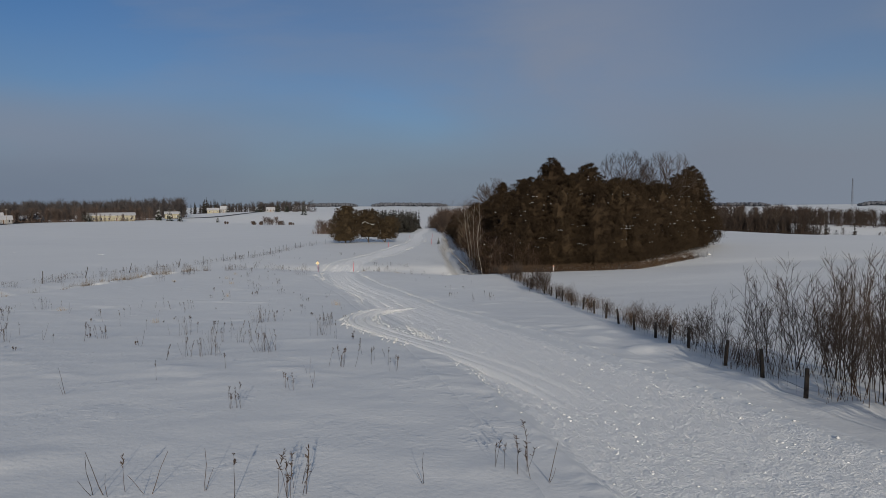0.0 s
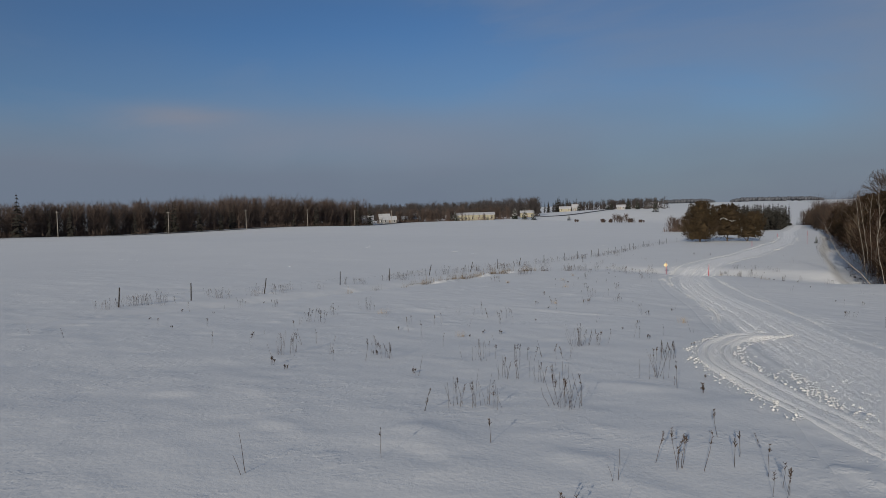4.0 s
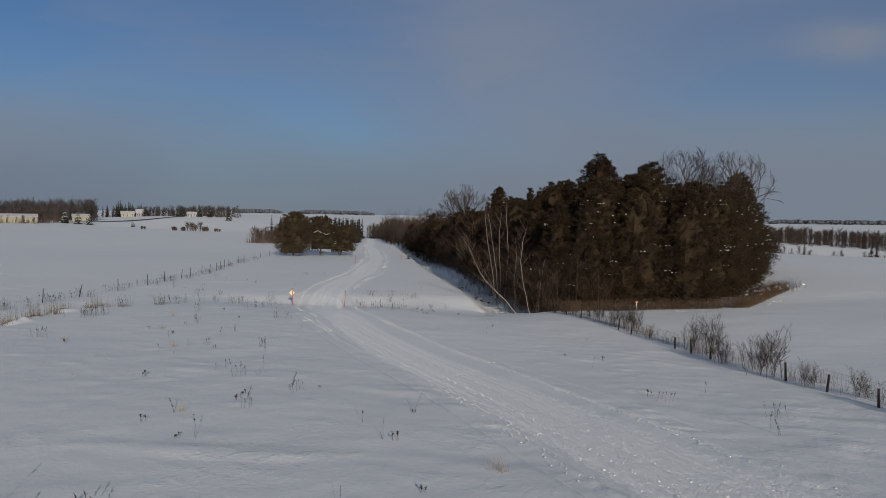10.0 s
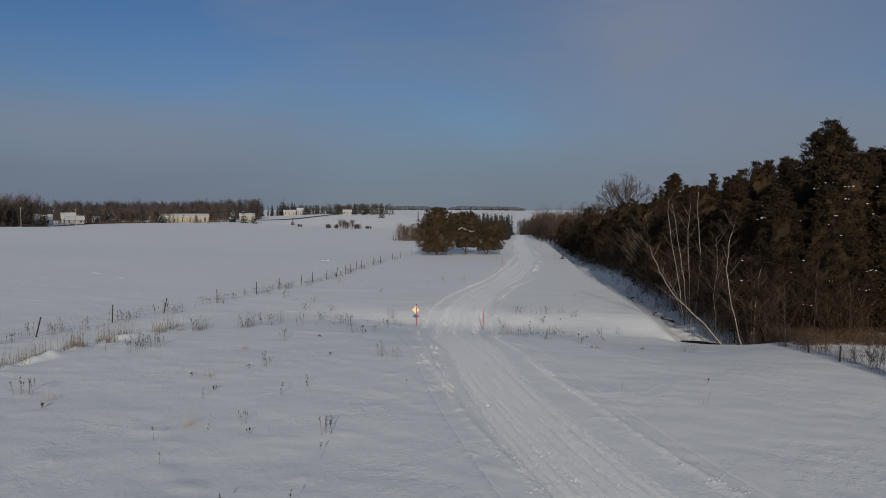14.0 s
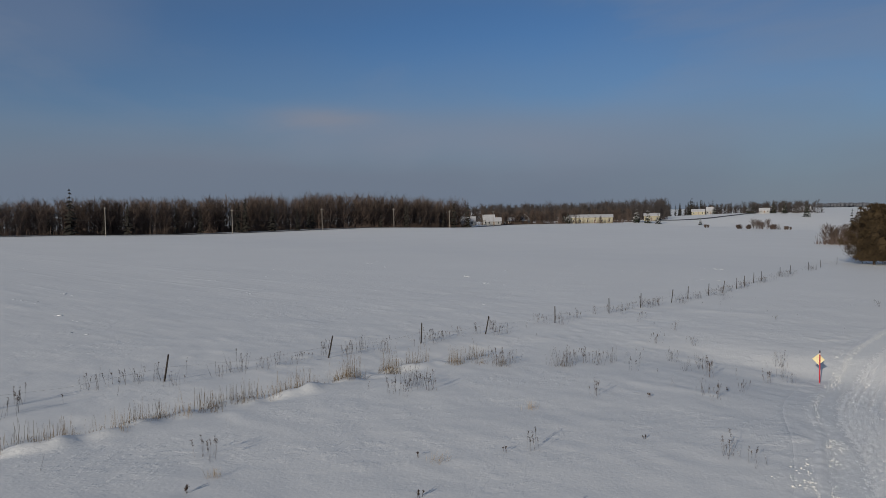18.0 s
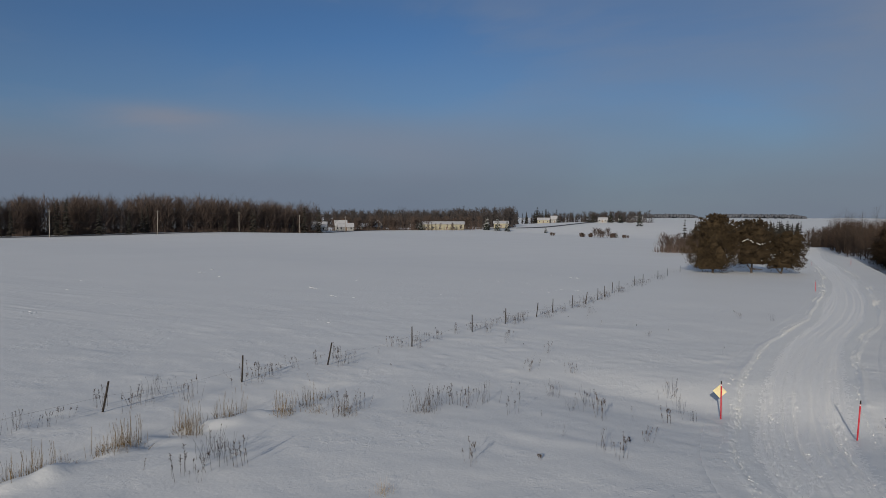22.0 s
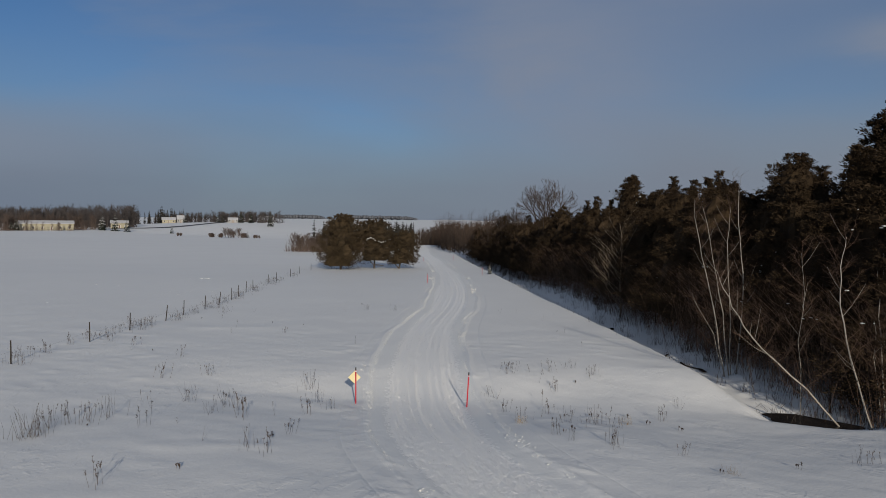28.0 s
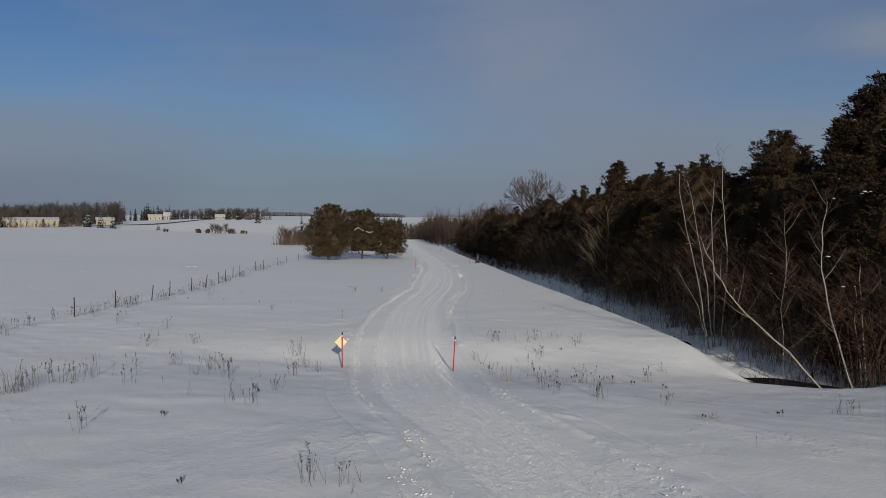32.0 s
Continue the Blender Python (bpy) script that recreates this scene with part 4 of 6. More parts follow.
thick_post = fence_post(0.74, 0.055, 8, 6, "stout grey cedar fence post in snowbank", "wire fence posts")
East = [-64.0, -62.3, -60.4, -57.9, -56.3, -54.9, -52.4, -50.1, -47.9, -45.5, -42.8, -39.4, -36.2, -33.9, -31.5, -29.4, -24.4, -22.8, -21.3, -16.5, -14.8, -8.9, -6.1, -3.7]
tops_e = []
for y in East:
    x = 21.5 + 0.012 * (-y - 30) if y < -30 else 21.4 - 0.085 * (y + 30)
    copy_thing(thick_post, pose(x, y, top(x, y), rnd.uniform(-5, 5), rnd.uniform(-6, 6), rnd.uniform(0, 360))).scale = (0.8, 0.8, rnd.uniform(0.7, 1.0) * (0.8 if y < -52 else 1.0))
    tops_e.append((x, y, top(x, y)))
for y, d in ((12.5, 4.3), (15.0, 4.1), (17.8, 4.4), (21.0, 4.2), (24.5, 4.5)):
    x = float(hermite(y, DITCH)) + d
    copy_thing(thick_post, pose(x, y, top(x, y), rnd.uniform(-8, 8), rnd.uniform(-8, 8), 0))["label"] = "old dark fence post on ditch bank"
retire(thick_post)
mesh_wire = Pile()
for a, b in zip(tops_e, tops_e[1:]):
    for hgt in (0.15, 0.35, 0.55, 0.7):
        mesh_wire.tube([(a[0], a[1], a[2] + hgt), (b[0], b[1], b[2] + hgt)], 0.003, 0.003, 3, False)
    n = max(2, int((b[1] - a[1]) / 0.3))
    for i in range(1, n):
        s = i / n
        x, y, z = (a[j] + (b[j] - a[j]) * s for j in range(3))
        mesh_wire.tube([(x, y, z - 0.05), (x, y, z + 0.7)], 0.002, 0.002, 3, False)
tagged(new("wire_mesh", mesh_wire.mesh("wire_mesh", WIRE)), "rusty woven wire strung along cedar posts", "fence wire")

PALE = material("pale_yellow_sign", (0.66, 0.56, 0.28), (0.78, 0.70, 0.44), 4, 40, 0.4, 0.0)
DARK = material("dark_reflector", (0.015, 0.013, 0.012), (0.04, 0.03, 0.03), 10, 60, 0.35, 0.0)
ORANGE = material("orange_plate", (0.52, 0.24, 0.14), (0.62, 0.32, 0.2), 4, 40, 0.4, 0.0)
WHITE = material("white_paint", (0.74, 0.73, 0.70), (0.82, 0.81, 0.78), 3, 30, 0.5, 0.0)


def stake(h, label, sign=False):
    e = empty("trail_stake", pose(0, 0, 0), label, "stake", "red trail stakes")
    q = Pile()
    q.tube([(0, 0, -0.3), (0, 0, h - 0.1)], 0.024, 0.024, 8)
    part("pole", q, RED, e, smooth=True)
    q = Pile()
    q.tube([(0, 0, h - 0.1), (0, 0, h - 0.01), (0, 0, h)], 0.0245, 0.018, 8)
    part("tip", q, DARK, e, "dark cap", True)
    q = Pile()
    q.tube([(0, 0, h - 0.16), (0, 0, h - 0.115)], 0.0262, 0.0262, 8)
    part("reflector_band", q, WHITE, e, "white reflective band", True)
    if sign:
        q = Pile()
        d, c = 0.22, Vector((-0.05, 0.04, h - 0.36))
        f = [c + Vector((d, 0, 0)), c + Vector((0, 0, d)), c + Vector((-d, 0, 0)), c + Vector((0, 0, -d))]
        g = [v + Vector((0, 0.006, 0)) for v in f]
        q.face(*f), q.face(*g[::-1])
        for i in range(4):
            q.face(f[i], g[i], g[(i + 1) % 4], f[(i + 1) % 4])
        plate = part("diamond_plate", q, PALE, e, "pale yellow diamond plate")
        q = Pile()
        for dz in (0.1, -0.1):
            q.tube([c + Vector((0.04, -0.012, dz)), c + Vector((0.04, 0.012, dz))], 0.012, 0.012, 6)
        part("bolt", q, WIRE, plate, "small rusty bolts")
    return e


s1 = stake(1.27, "red trail stake carrying a pale yellow diamond sign", True)
s1.matrix_basis = pose(0.0, 0.0, 0.0, 1, 0, 4)
s2 = stake(1.18, "red trail stake with dark tip beside trail")
s2.matrix_basis = pose(3.88, 0.0, -0.07, 1, 3, 0)
for x, y, a in ((2.3, 50.2, 1), (9.3, 66.5, -4), (1.2, 112, 2), (7.2, 118, -2)):
    put(s2, x, y, 1.0, 0, label="far red trail stake in snow")
m1 = empty("trail_marker", pose(25.2, -3.5, top(25.2, -3.5)), "small orange marker plate on a short white post", "sign")
q = Pile()
q.box((0, 0, 0.2), (0.045, 0.03, 1.0))
part("post", q, WHITE, m1)
q = Pile()
q.box((0, -0.02, 0.62), (0.15, 0.008, 0.13))
part("plate", q, ORANGE, m1, "orange plate")

# ---- dead weeds and reeds ----
REED = material("dry_reed", (0.060, 0.042, 0.022), (0.19, 0.135, 0.068), 3, 30, 0.85, 0.0, random_tint=0.5)


def weed(kind, seed):
    r = random.Random(seed)
    p = Pile()

    def stem(b, h, lean, rad=0.004, head=0.0):
        a = r.uniform(0, 6.28)
        tip = Vector(b) + Vector((math.cos(a) * lean, math.sin(a) * lean, h))
        line = wander(Vector(b) - Vector((0, 0, 0.08)), tip, r, 4, 0.05)
        p.tube(line, rad, rad * 0.5, 3, False)
        if head:
            for _ in range(11):
                s = line[2].lerp(line[3], r.uniform(0.2, 1.05))
                d = Vector((r.uniform(-1, 1), r.uniform(-1, 1), r.uniform(0.2, 1.2))).normalized()
                p.tube([s, s + d * head * r.uniform(0.4, 0.9)], rad * 1.4, rad * 0.6, 3, False)

    if kind == "clump":
        for _ in range(r.randint(9, 14)):
            stem((r.gauss(0, 0.16), r.gauss(0, 0.12), 0), r.uniform(0.3, 0.62), r.uniform(0, 0.25), 0.0036, r.choice((0, 0, 0.05)))
    elif kind == "headed":
        for _ in range(r.randint(4, 8)):
            stem((r.gauss(0, 0.14), r.gauss(0, 0.1), 0), r.uniform(0.25, 0.5), r.uniform(0, 0.15), 0.0038, 0.06)
    elif kind == "single":
        stem((0, 0, 0), r.uniform(0.35, 0.62), r.uniform(0, 0.2), 0.0048, 0.06)
        if r.random() < 0.5:
            stem((0.05, 0, 0), r.uniform(0.15, 0.3), 0.1, 0.005, 0.05)
    elif kind == "twig":
        stem((0, 0, 0), r.uniform(0.3, 0.6), r.uniform(0.05, 0.35), 0.005)
        stem((0.03, 0.02, 0), r.uniform(0.2, 0.4), r.uniform(0.05, 0.3), 0.004)
    elif kind == "tuft":
        for _ in range(30):
            stem((r.gauss(0, 0.10), r.gauss(0, 0.08), 0), r.uniform(0.08, 0.28), r.uniform(0, 0.16), 0.003)
    elif kind == "nub":
        for _ in range(3):
            stem((r.gauss(0, 0.03), r.gauss(0, 0.03), 0), r.uniform(0.08, 0.2), r.uniform(0, 0.06), 0.006, 0.06)
    elif kind == "reed":
        for _ in range(r.randint(14, 24)):
            stem((r.gauss(0, 0.20), r.gauss(0, 0.22), 0), 0.12 + 0.62 * r.random() ** 1.5, r.uniform(0, 0.10), 0.0055)
        for _ in range(10):
            stem((r.gauss(0, 0.2), r.gauss(0, 0.2), 0), r.uniform(0.06, 0.2), r.uniform(0.05, 0.2), 0.006)
    words = {"clump": "dense clump of dry brown weed stalks in snow", "headed": "dry dark weeds with feathery seed heads", "single": "lone dead weed stalk with seed head",
             "twig": "bare dry twigs poking through snow", "tuft": "small tuft of straw-coloured dead grass", "nub": "low dark weed tip barely above snow",
             "reed": "straw-coloured tuft of broken dry reeds"}
    ob = new("reed_tuft" if kind == "reed" else "dead_weed", p.mesh("weed", (STRAW if kind == "tuft" else REED) if kind in ("tuft", "reed") else WEED))
    return tagged(ob, words[kind], "reeds" if kind == "reed" else "weed", "reeds by the furrow" if kind == "reed" else "dead weeds in snow")


kinds = ("clump", "headed", "single", "twig", "tuft", "nub")
weeds = {k: [weed(k, 100 + 10 * i + j) for j in range(4)] for i, k in enumerate(kinds)}
reeds = [weed("reed", 300 + j) for j in range(4)]
wr = random.Random(77)


def sow(places, mixd, size=1.0):
    for x, y in places:
        k = wr.choice(mixd)
        put(wr.choice(weeds[k]), x + wr.uniform(-0.05, 0.05), y, 1.0 * size * wr.uniform(0.8, 1.2), wr.uniform(0, 360), -0.01)


# on the rise where the walk begins
sow([(10.8, -57.5), (10.6, -57.3), (11.4, -53.3), (8.6, -55.2), (9.5, -55.3), (9.1, -58.4), (9.4, -58.2), (8.1, -49.1)], ("clump",), 1.05)
sow([(12.1, -64.5), (8.7, -59.2), (9.6, -61.9), (4.5, -54.3), (3.9, -53.9), (12.7, -62.9), (12.7, -61.3), (13.2, -60.3), (13.9, -59.9), (14.3, -60.1), (13.8, -59.4), (10.6, -60.5), (9.6, -58.3),
     (9.1, -46.1), (12.1, -54.6), (2.4, -30.4), (7.0, -52.8), (1.1, -41.8), (6.3, -55.8), (8.5, -63.3), (-3.9, -43.1), (3.3, -56.9), (1.4, -48.4), (12.6, -54.7)], ("headed", "single", "twig", "single", "nub"))
sow([(16.6, -67.9), (16.9, -68.1), (17.0, -68.4), (14.2, -68.4), (14.1, -68.8), (14.3, -68.7), (13.6, -68.8), (13.2, -68.6), (12.3, -68.6), (12.1, -68.7), (12.0, -68.7), (12.6, -68.7), (13.4, -58.4),
     (14.5, -60.7), (13.1, -62.8), (15.6, -68.4), (6.6, -56.1), (-2.0, -44.9), (-0.1, -42.0), (0.0, -46.0)], ("headed", "twig", "single"))
# the open slope
sow([(-3.5, -48.0), (-2.9, -48.1), (-4.4, -45.5), (-4.3, -43.0), (-8.7, -44.5), (-10.2, -45.2), (6.7, -53.2), (6.7, -52.5), (7.7, -52.9), (7.7, -52.6), (8.0, -49.0), (8.4, -48.6), (3.9, -53.7), (10.7, -50.7),
     (11.0, -50.1), (10.9, -50.4), (1.6, -55.2), (1.4, -54.7), (1.7, -42.5), (2.5, -42.5)], ("headed", "clump", "headed", "single"))
sow([(0.8, -48.1), (0.3, -46.6), (-5.3, -51.6), (-1.9, -50.8), (-1.9, -52.7), (0.6, -53.2), (0.8, -52.8), (0.2, -54.9), (3.8, -54.0), (2.5, -56.5), (3.5, -55.3), (4.2, -54.9), (7.9, -51.8), (8.0, -51.1),
     (8.5, -51.7), (8.6, -51.6), (8.9, -46.1), (9.4, -46.0), (6.4, -42.3), (3.1, -44.3), (2.5, -45.9), (1.5, -46.1), (1.3, -46.3)], ("single", "twig", "single", "nub"))
sow([(4.6, -47.4), (4.6, -51.5), (3.7, -48.7), (2.5, -54.2), (-1.2, -55.1), (2.8, -49.8), (2.0, -35.2), (3.1, -33.2), (4.3, -32.0), (7.1, -37.7), (7.8, -41.2), (9.4, -40.0), (10.3, -43.3), (-6.6, -52.8),
     (-6.2, -52.5), (-3.0, -43.6), (-11.0, -47.6), (7.9, -34.7)], ("tuft", "twig", "single", "nub"))
sow([(1.9, -35.4), (3.0, -33.8), (3.3, -33.7), (4.5, -32.6), (2.6, -37.7), (3.0, -37.7), (6.6, -36.2), (7.9, -35.1), (7.4, -37.8), (1.6, -28.8), (2.9, -28.8), (2.4, -25.5), (-0.8, -26.6), (-1.0, -23.9),
     (-2.8, -19.8), (-1.8, -25.0), (-0.5, -30.4), (15.1, -32.6), (15.3, -33.5), (17.3, -31.8), (15.9, -25.4), (12.0, -18.6), (16.0, -17.5), (16.5, -37.0), (16.5, -37.3), (17.6, -35.5), (-0.2, -18.8),
     (-0.6, -20.0), (15.0, -27.0), (16.5, -20.9), (1.4, -36.3), (3.5, -34.8)], ("single", "headed", "twig", "single", "nub"), 0.9)
# about the cross drain
sow([(-7.9, -6.3), (-7.6, -6.0), (-8.1, -4.6), (-7.5, -4.8), (-7.1, -4.6), (-5.3, -4.8), (-6.8, -3.9), (-4.1, -3.0), (-3.0, -3.3), (-9.1, -14.1), (-9.2, -12.8), (-8.9, -13.3), (-8.7, -12.9), (-9.6, -8.0)], ("headed", "clump"), 1.1)
sow([(-7.5, 1.9), (-8.2, 6.0), (-6.0, 2.8), (-6.5, -1.6), (-5.4, -1.0), (-4.0, -1.3), (-2.2, -2.6), (-1.4, -1.3), (-1.9, 1.5), (-1.2, -5.1), (5.8, 4.0), (6.7, 4.0), (7.3, 2.4), (8.3, 5.1), (9.1, 3.9),
     (7.5, 4.5), (6.8, 2.8), (4.7, 1.4), (5.0, 1.0), (6.6, 0.4), (11.6, 0.9), (10.1, 15.1), (7.4, 23.9), (8.6, 24.1)], ("twig", "single", "headed", "clump"))
sow([(5.4, -2.9), (6.9, -2.8), (7.7, -2.5), (8.2, -3.1), (8.8, -2.3), (10.5, -2.7), (6.7, -4.4), (7.4, -6.0), (9.4, -8.2), (9.7, -8.2), (11.8, -7.2), (9.1, -6.7), (13.8, -6.4), (14.3, -6.3), (9.6, -2.0),
     (-2.0, -6.8), (-5.2, 13.5), (0.1, 24.9), (-1.8, 24.7), (8.0, -1.2), (7.1, -1.4), (9.2, -1.0), (10.4, -1.2), (6.2, -1.6)], ("clump", "twig", "headed", "tuft", "nub"), 0.9)
sow([(-3.1, -8.6), (-4.3, -9.8), (-1.4, -7.3), (-6.4, -22.8), (-6.8, -21.9), (-1.6, -23.7), (-0.4, -23.2), (2.0, -23.8), (-2.8, -15.8), (-3.2, -16.4), (-8.6, -14.2), (1.0, -13.0), (-5.0, -12.5), (-4.0, -18.0)], ("tuft", "headed", "nub"))
sow([(5.6, 3.7), (5.9, 3.7), (7.2, 3.9), (7.6, 4.4), (8.4, 5.2), (8.7, 5.3), (9.2, 4.4), (9.4, 4.5), (7.3, 2.0), (4.6, 0.7), (5.0, 1.1), (5.2, -0.7), (5.5, -2.4), (6.6, -0.9), (7.4, -1.2), (7.7, -3.1),
     (8.1, -2.7), (8.3, -3.1), (6.1, -4.8), (6.3, -5.6), (6.5, -5.6), (7.4, -6.1), (0.9, -13.0), (1.3, -13.1), (-1.3, -2.0), (-1.3, -0.2), (-0.7, -1.1)], ("clump", "headed", "twig", "headed"), 0.95)
sow([(-16.4, -20.3), (-16.5, -19.5), (-16.4, -18.9), (-16.3, -18.2), (-15.7, -15.8), (-15.6, -15.4), (-9.3, -13.7), (-9.6, -13.0), (-9.9, -12.4), (-9.7, -7.4), (-9.5, -7.0), (-8.1, -5.6), (-7.9, -5.3), (-7.3, -3.7), (-3.4, -2.0), (-8.0, -21.4), (-8.3, -21.2)], ("clump", "headed", "clump"), 1.15)
# along the field fence
sow([(-15.3, -14.6), (-15.5, -13.8), (-15.9, -9.1), (-15.3, -5.3), (-15.6, -4.2), (-15.8, -6.1), (-14.1, 5.3), (-14.3, 8.6), (-13.9, 11.4), (-13.9, 12.9), (-13.3, 14.9), (-12.9, 18.6), (-11.0, 21.8),
     (-10.7, 22.7), (-8.2, 5.8), (-8.0, 3.4), (-11.0, 7.5), (-5.9, 2.8), (-14.4, 1.3), (-11.2, 8.6), (-15.6, -12.5), (-16.1, -9.8), (-14.2, 6.4), (-14.0, 10.9), (-13.8, 12.2), (-13.6, 16.2), (-15.0, -24.0),
     (-15.2, -29.5), (-15.6, -36.0), (-15.8, -37.0), (-16.0, -42.0), (-15.5, -46.5), (-13.6, 26.0), (-13.5, 29.0)], ("headed", "clump", "headed", "twig"), 1.05)
def strew(name, label, places, mixd, size):
    """Many small weeds joined into one."""
    co, faces = [], []
    for x, y in places:
        me = wr.choice(weeds[wr.choice(mixd)]).data
        turn, s, base, z = wr.uniform(0, 6.28), size * wr.uniform(0.7, 1.2), len(co), top(x, y) - 0.01
        c, n = math.cos(turn) * s, math.sin(turn) * s
        co += [(x + v.co.x * c - v.co.y * n, y + v.co.x * n + v.co.y * c, z + v.co.z * s) for v in me.vertices]
        faces += [tuple(base + i for i in f.vertices) for f in me.polygons]
    me = bpy.data.meshes.new(name)
    me.from_pydata(co, [], faces)
    me.materials.append(WEED)
    return tagged(new(name, me), label, "weeds", kind="stuff")


strew("fence_weeds", "dry weeds crowding the field fence posts", [(float(hermite(py, WEST_LINE)) + wr.uniform(-0.7, 0.9), py + wr.gauss(0.8, 1.3)) for py in West if py < 62 for _ in range(wr.randint(5, 11))],
      ("headed", "clump", "headed", "single", "twig"), 1.05)
# furrow reeds
for k in range(58):
    y = -26.5 + 19.2 * k / 57 + wr.uniform(-0.7, 0.7) + 0.8 * math.sin(k * 0.9)
    x = -12.15 + wr.gauss(0, 0.26) + (0.9 if y > -9 else 0)
    put(reeds[k % 4], x, y, wr.uniform(0.55, 1.2) * (0.8 if y < -20 else 1.0), wr.uniform(0, 360), -0.02)
for x, y in ((-9.7, -7.6), (-9.3, -7.9), (-10.3, -8.2), (-7.7, -6.3), (-12.0, -28.0), (-12.2, -31.0), (-12.3, -34.0)):
    put(reeds[1], x, y, 0.8, wr.uniform(0, 360), -0.02)
spare = [(wr.uniform(-13, 15), wr.uniform(-60, 30)) for _ in range(110)]
strew("weed_tips", "scattered weed tips barely above the snow", [(x, y) for x, y in spare if abs(x - float(hermite(y, TRAIL))) > 3.2 and not (x > 11 and y > -2)], ("nub", "twig", "single"), 0.7)
retire(*[w for some in weeds.values() for w in some], *reeds)

# rusty grass below the cedars, brush on the ditch bank
def spots(count, where, r, height=bed):
    xy = np.array([where(r) for _ in range(count)], float)
    return np.column_stack([xy, height(xy[:, 0], xy[:, 1])]).tolist()


def along(y_lo, y_hi, line, off_lo, off_hi):
    """A chooser of places beside a line, given as x by y."""
    ys = np.linspace(y_lo, y_hi, 400)
    xs = hermite(ys, line)

    def choose(r):
        i = r.randrange(400)
        return float(xs[i]) + r.uniform(off_lo, off_hi), float(ys[i]) + r.uniform(-0.2, 0.2)

    return choose


def clumped(where, groups):
    """Places gathered round a few of those that where() gives."""
    seeds = []

    def choose(r):
        if len(seeds) < groups:
            seeds.append(where(r))
        x, y = r.choice(seeds)
        return x + r.gauss(0, 0.15), y + r.gauss(0, 0.25)

    return choose


FENCE = [(-70, 22.0), (-30, 21.5), (-3, 19.1)]
def blades(name, label, category, count, where, lo, hi, mat, seed, rad=0.006):
    r = random.Random(seed)
    p = Pile()
    for x, y, z in spots(count, where, r):
        h = r.uniform(lo, hi)
        p.tube([(x, y, z - 0.05), (x + r.uniform(-0.25, 0.25) * h, y + r.uniform(-0.25, 0.25) * h, z + h * 0.6), (x + r.uniform(-0.6, 0.6) * h, y + r.uniform(-0.5, 0.5) * h, z + h)], rad, rad * 0.4, 3, False)
    return tagged(new(name, p.mesh(name, mat)), label, category, kind="stuff")


def stand_edge(r):
    x = r.uniform(19.8, 43.0)
    front = -3.6 if x < 33.5 else -3.6 + (x - 33.5) * 1.12
    return x, front + abs(r.gauss(0, 1.2))


along_ditch = along(1, 75, DITCH, 3.6, 5.6)
blades("dry_grass", "belt of rusty dry grass below dark cedars", "grass", 4200, stand_edge, 0.12, 0.85, BRUSH, 1, 0.011)
blades("ditch_brush", "dry brush and twigs along the snowy ditch bank", "brush", 1500, clumped(along(3, 125, EDGE, -2.2, 0.6), 120), 0.12, 0.7, WEED, 2, 0.007)
blades("bank_scrub", "dark low scrub on the far ditch bank", "brush", 2600, clumped(along(4, 120, EDGE, -0.6, 1.4), 130), 0.3, 1.5, TWIG, 26, 0.009)
blades("bank_weeds", "dry weeds along the trail side of ditch", "brush", 420, along(14, 110, DITCH, -1.5, -0.2), 0.1, 0.35, WEED, 3, 0.005)
blades("fence_grass", "straw grass and thin stalks along wire fence", "grass", 2200, clumped(along(-64, -3, FENCE, 0.0, 0.9), 150), 0.12, 0.7, BRUSH, 4, 0.004)
blades("corner_brush", "dry brush at the corner of the cedar stand", "brush", 700, lambda r: ((k := r.random()), (36.5 + 8.3 * k + r.gauss(0, 0.5), 2.2 + 7.5 * k + r.gauss(0, 0.6)))[1], 0.2, 1.0, WEED, 14, 0.008)
blades("alder_brush", "reddish leafless brush in front of cedars", "brush", 620, lambda r: (r.uniform(18.2, 24.0), r.uniform(-2.2, 1.5)) if r.random() < 0.35 else along_ditch(r), 0.8, 3.8, TWIG_RED, 6, 0.009)
blades("birch_thicket", "fine reddish saplings round the birches", "brush", 3600, lambda r: ((y := r.uniform(-0.6, 16) if r.random() < 0.45 else r.uniform(14, 70)), (float(hermite(y, EDGE)) + r.gauss(0.9, 0.8), y))[1], 0.8, 5.0, TWIG_RED, 16, 0.0085)
hr = random.Random(9)
heap = Pile()
for _ in range(60):
    x = 45 - 18 * hr.random() ** 1.5
    y = (-4.6 if x < 33.5 else -4.6 + (x - 33.5) * 1.12) + hr.uniform(-0.4, 0.8)
    heap.blob((x, y, top(x, y) - 0.02), hr.uniform(0.05, 0.17), 0.4, hr, 0.35)
for _ in range(70):
    k = hr.random()
    x, y = 36.0 + 8.5 * k + hr.gauss(0, 0.5), 2.0 + 7.5 * k + hr.gauss(0, 0.6)
    heap.blob((x, y, top(x, y) + hr.uniform(0.0, 0.45)), hr.uniform(0.06, 0.3) ** 1.1, 0.5, hr, 0.4)
tagged(new("ploughed_snow", heap.mesh("ploughed_snow", SNOW, True)), "rough snow lumps along the stand edge", "snow", kind="stuff")

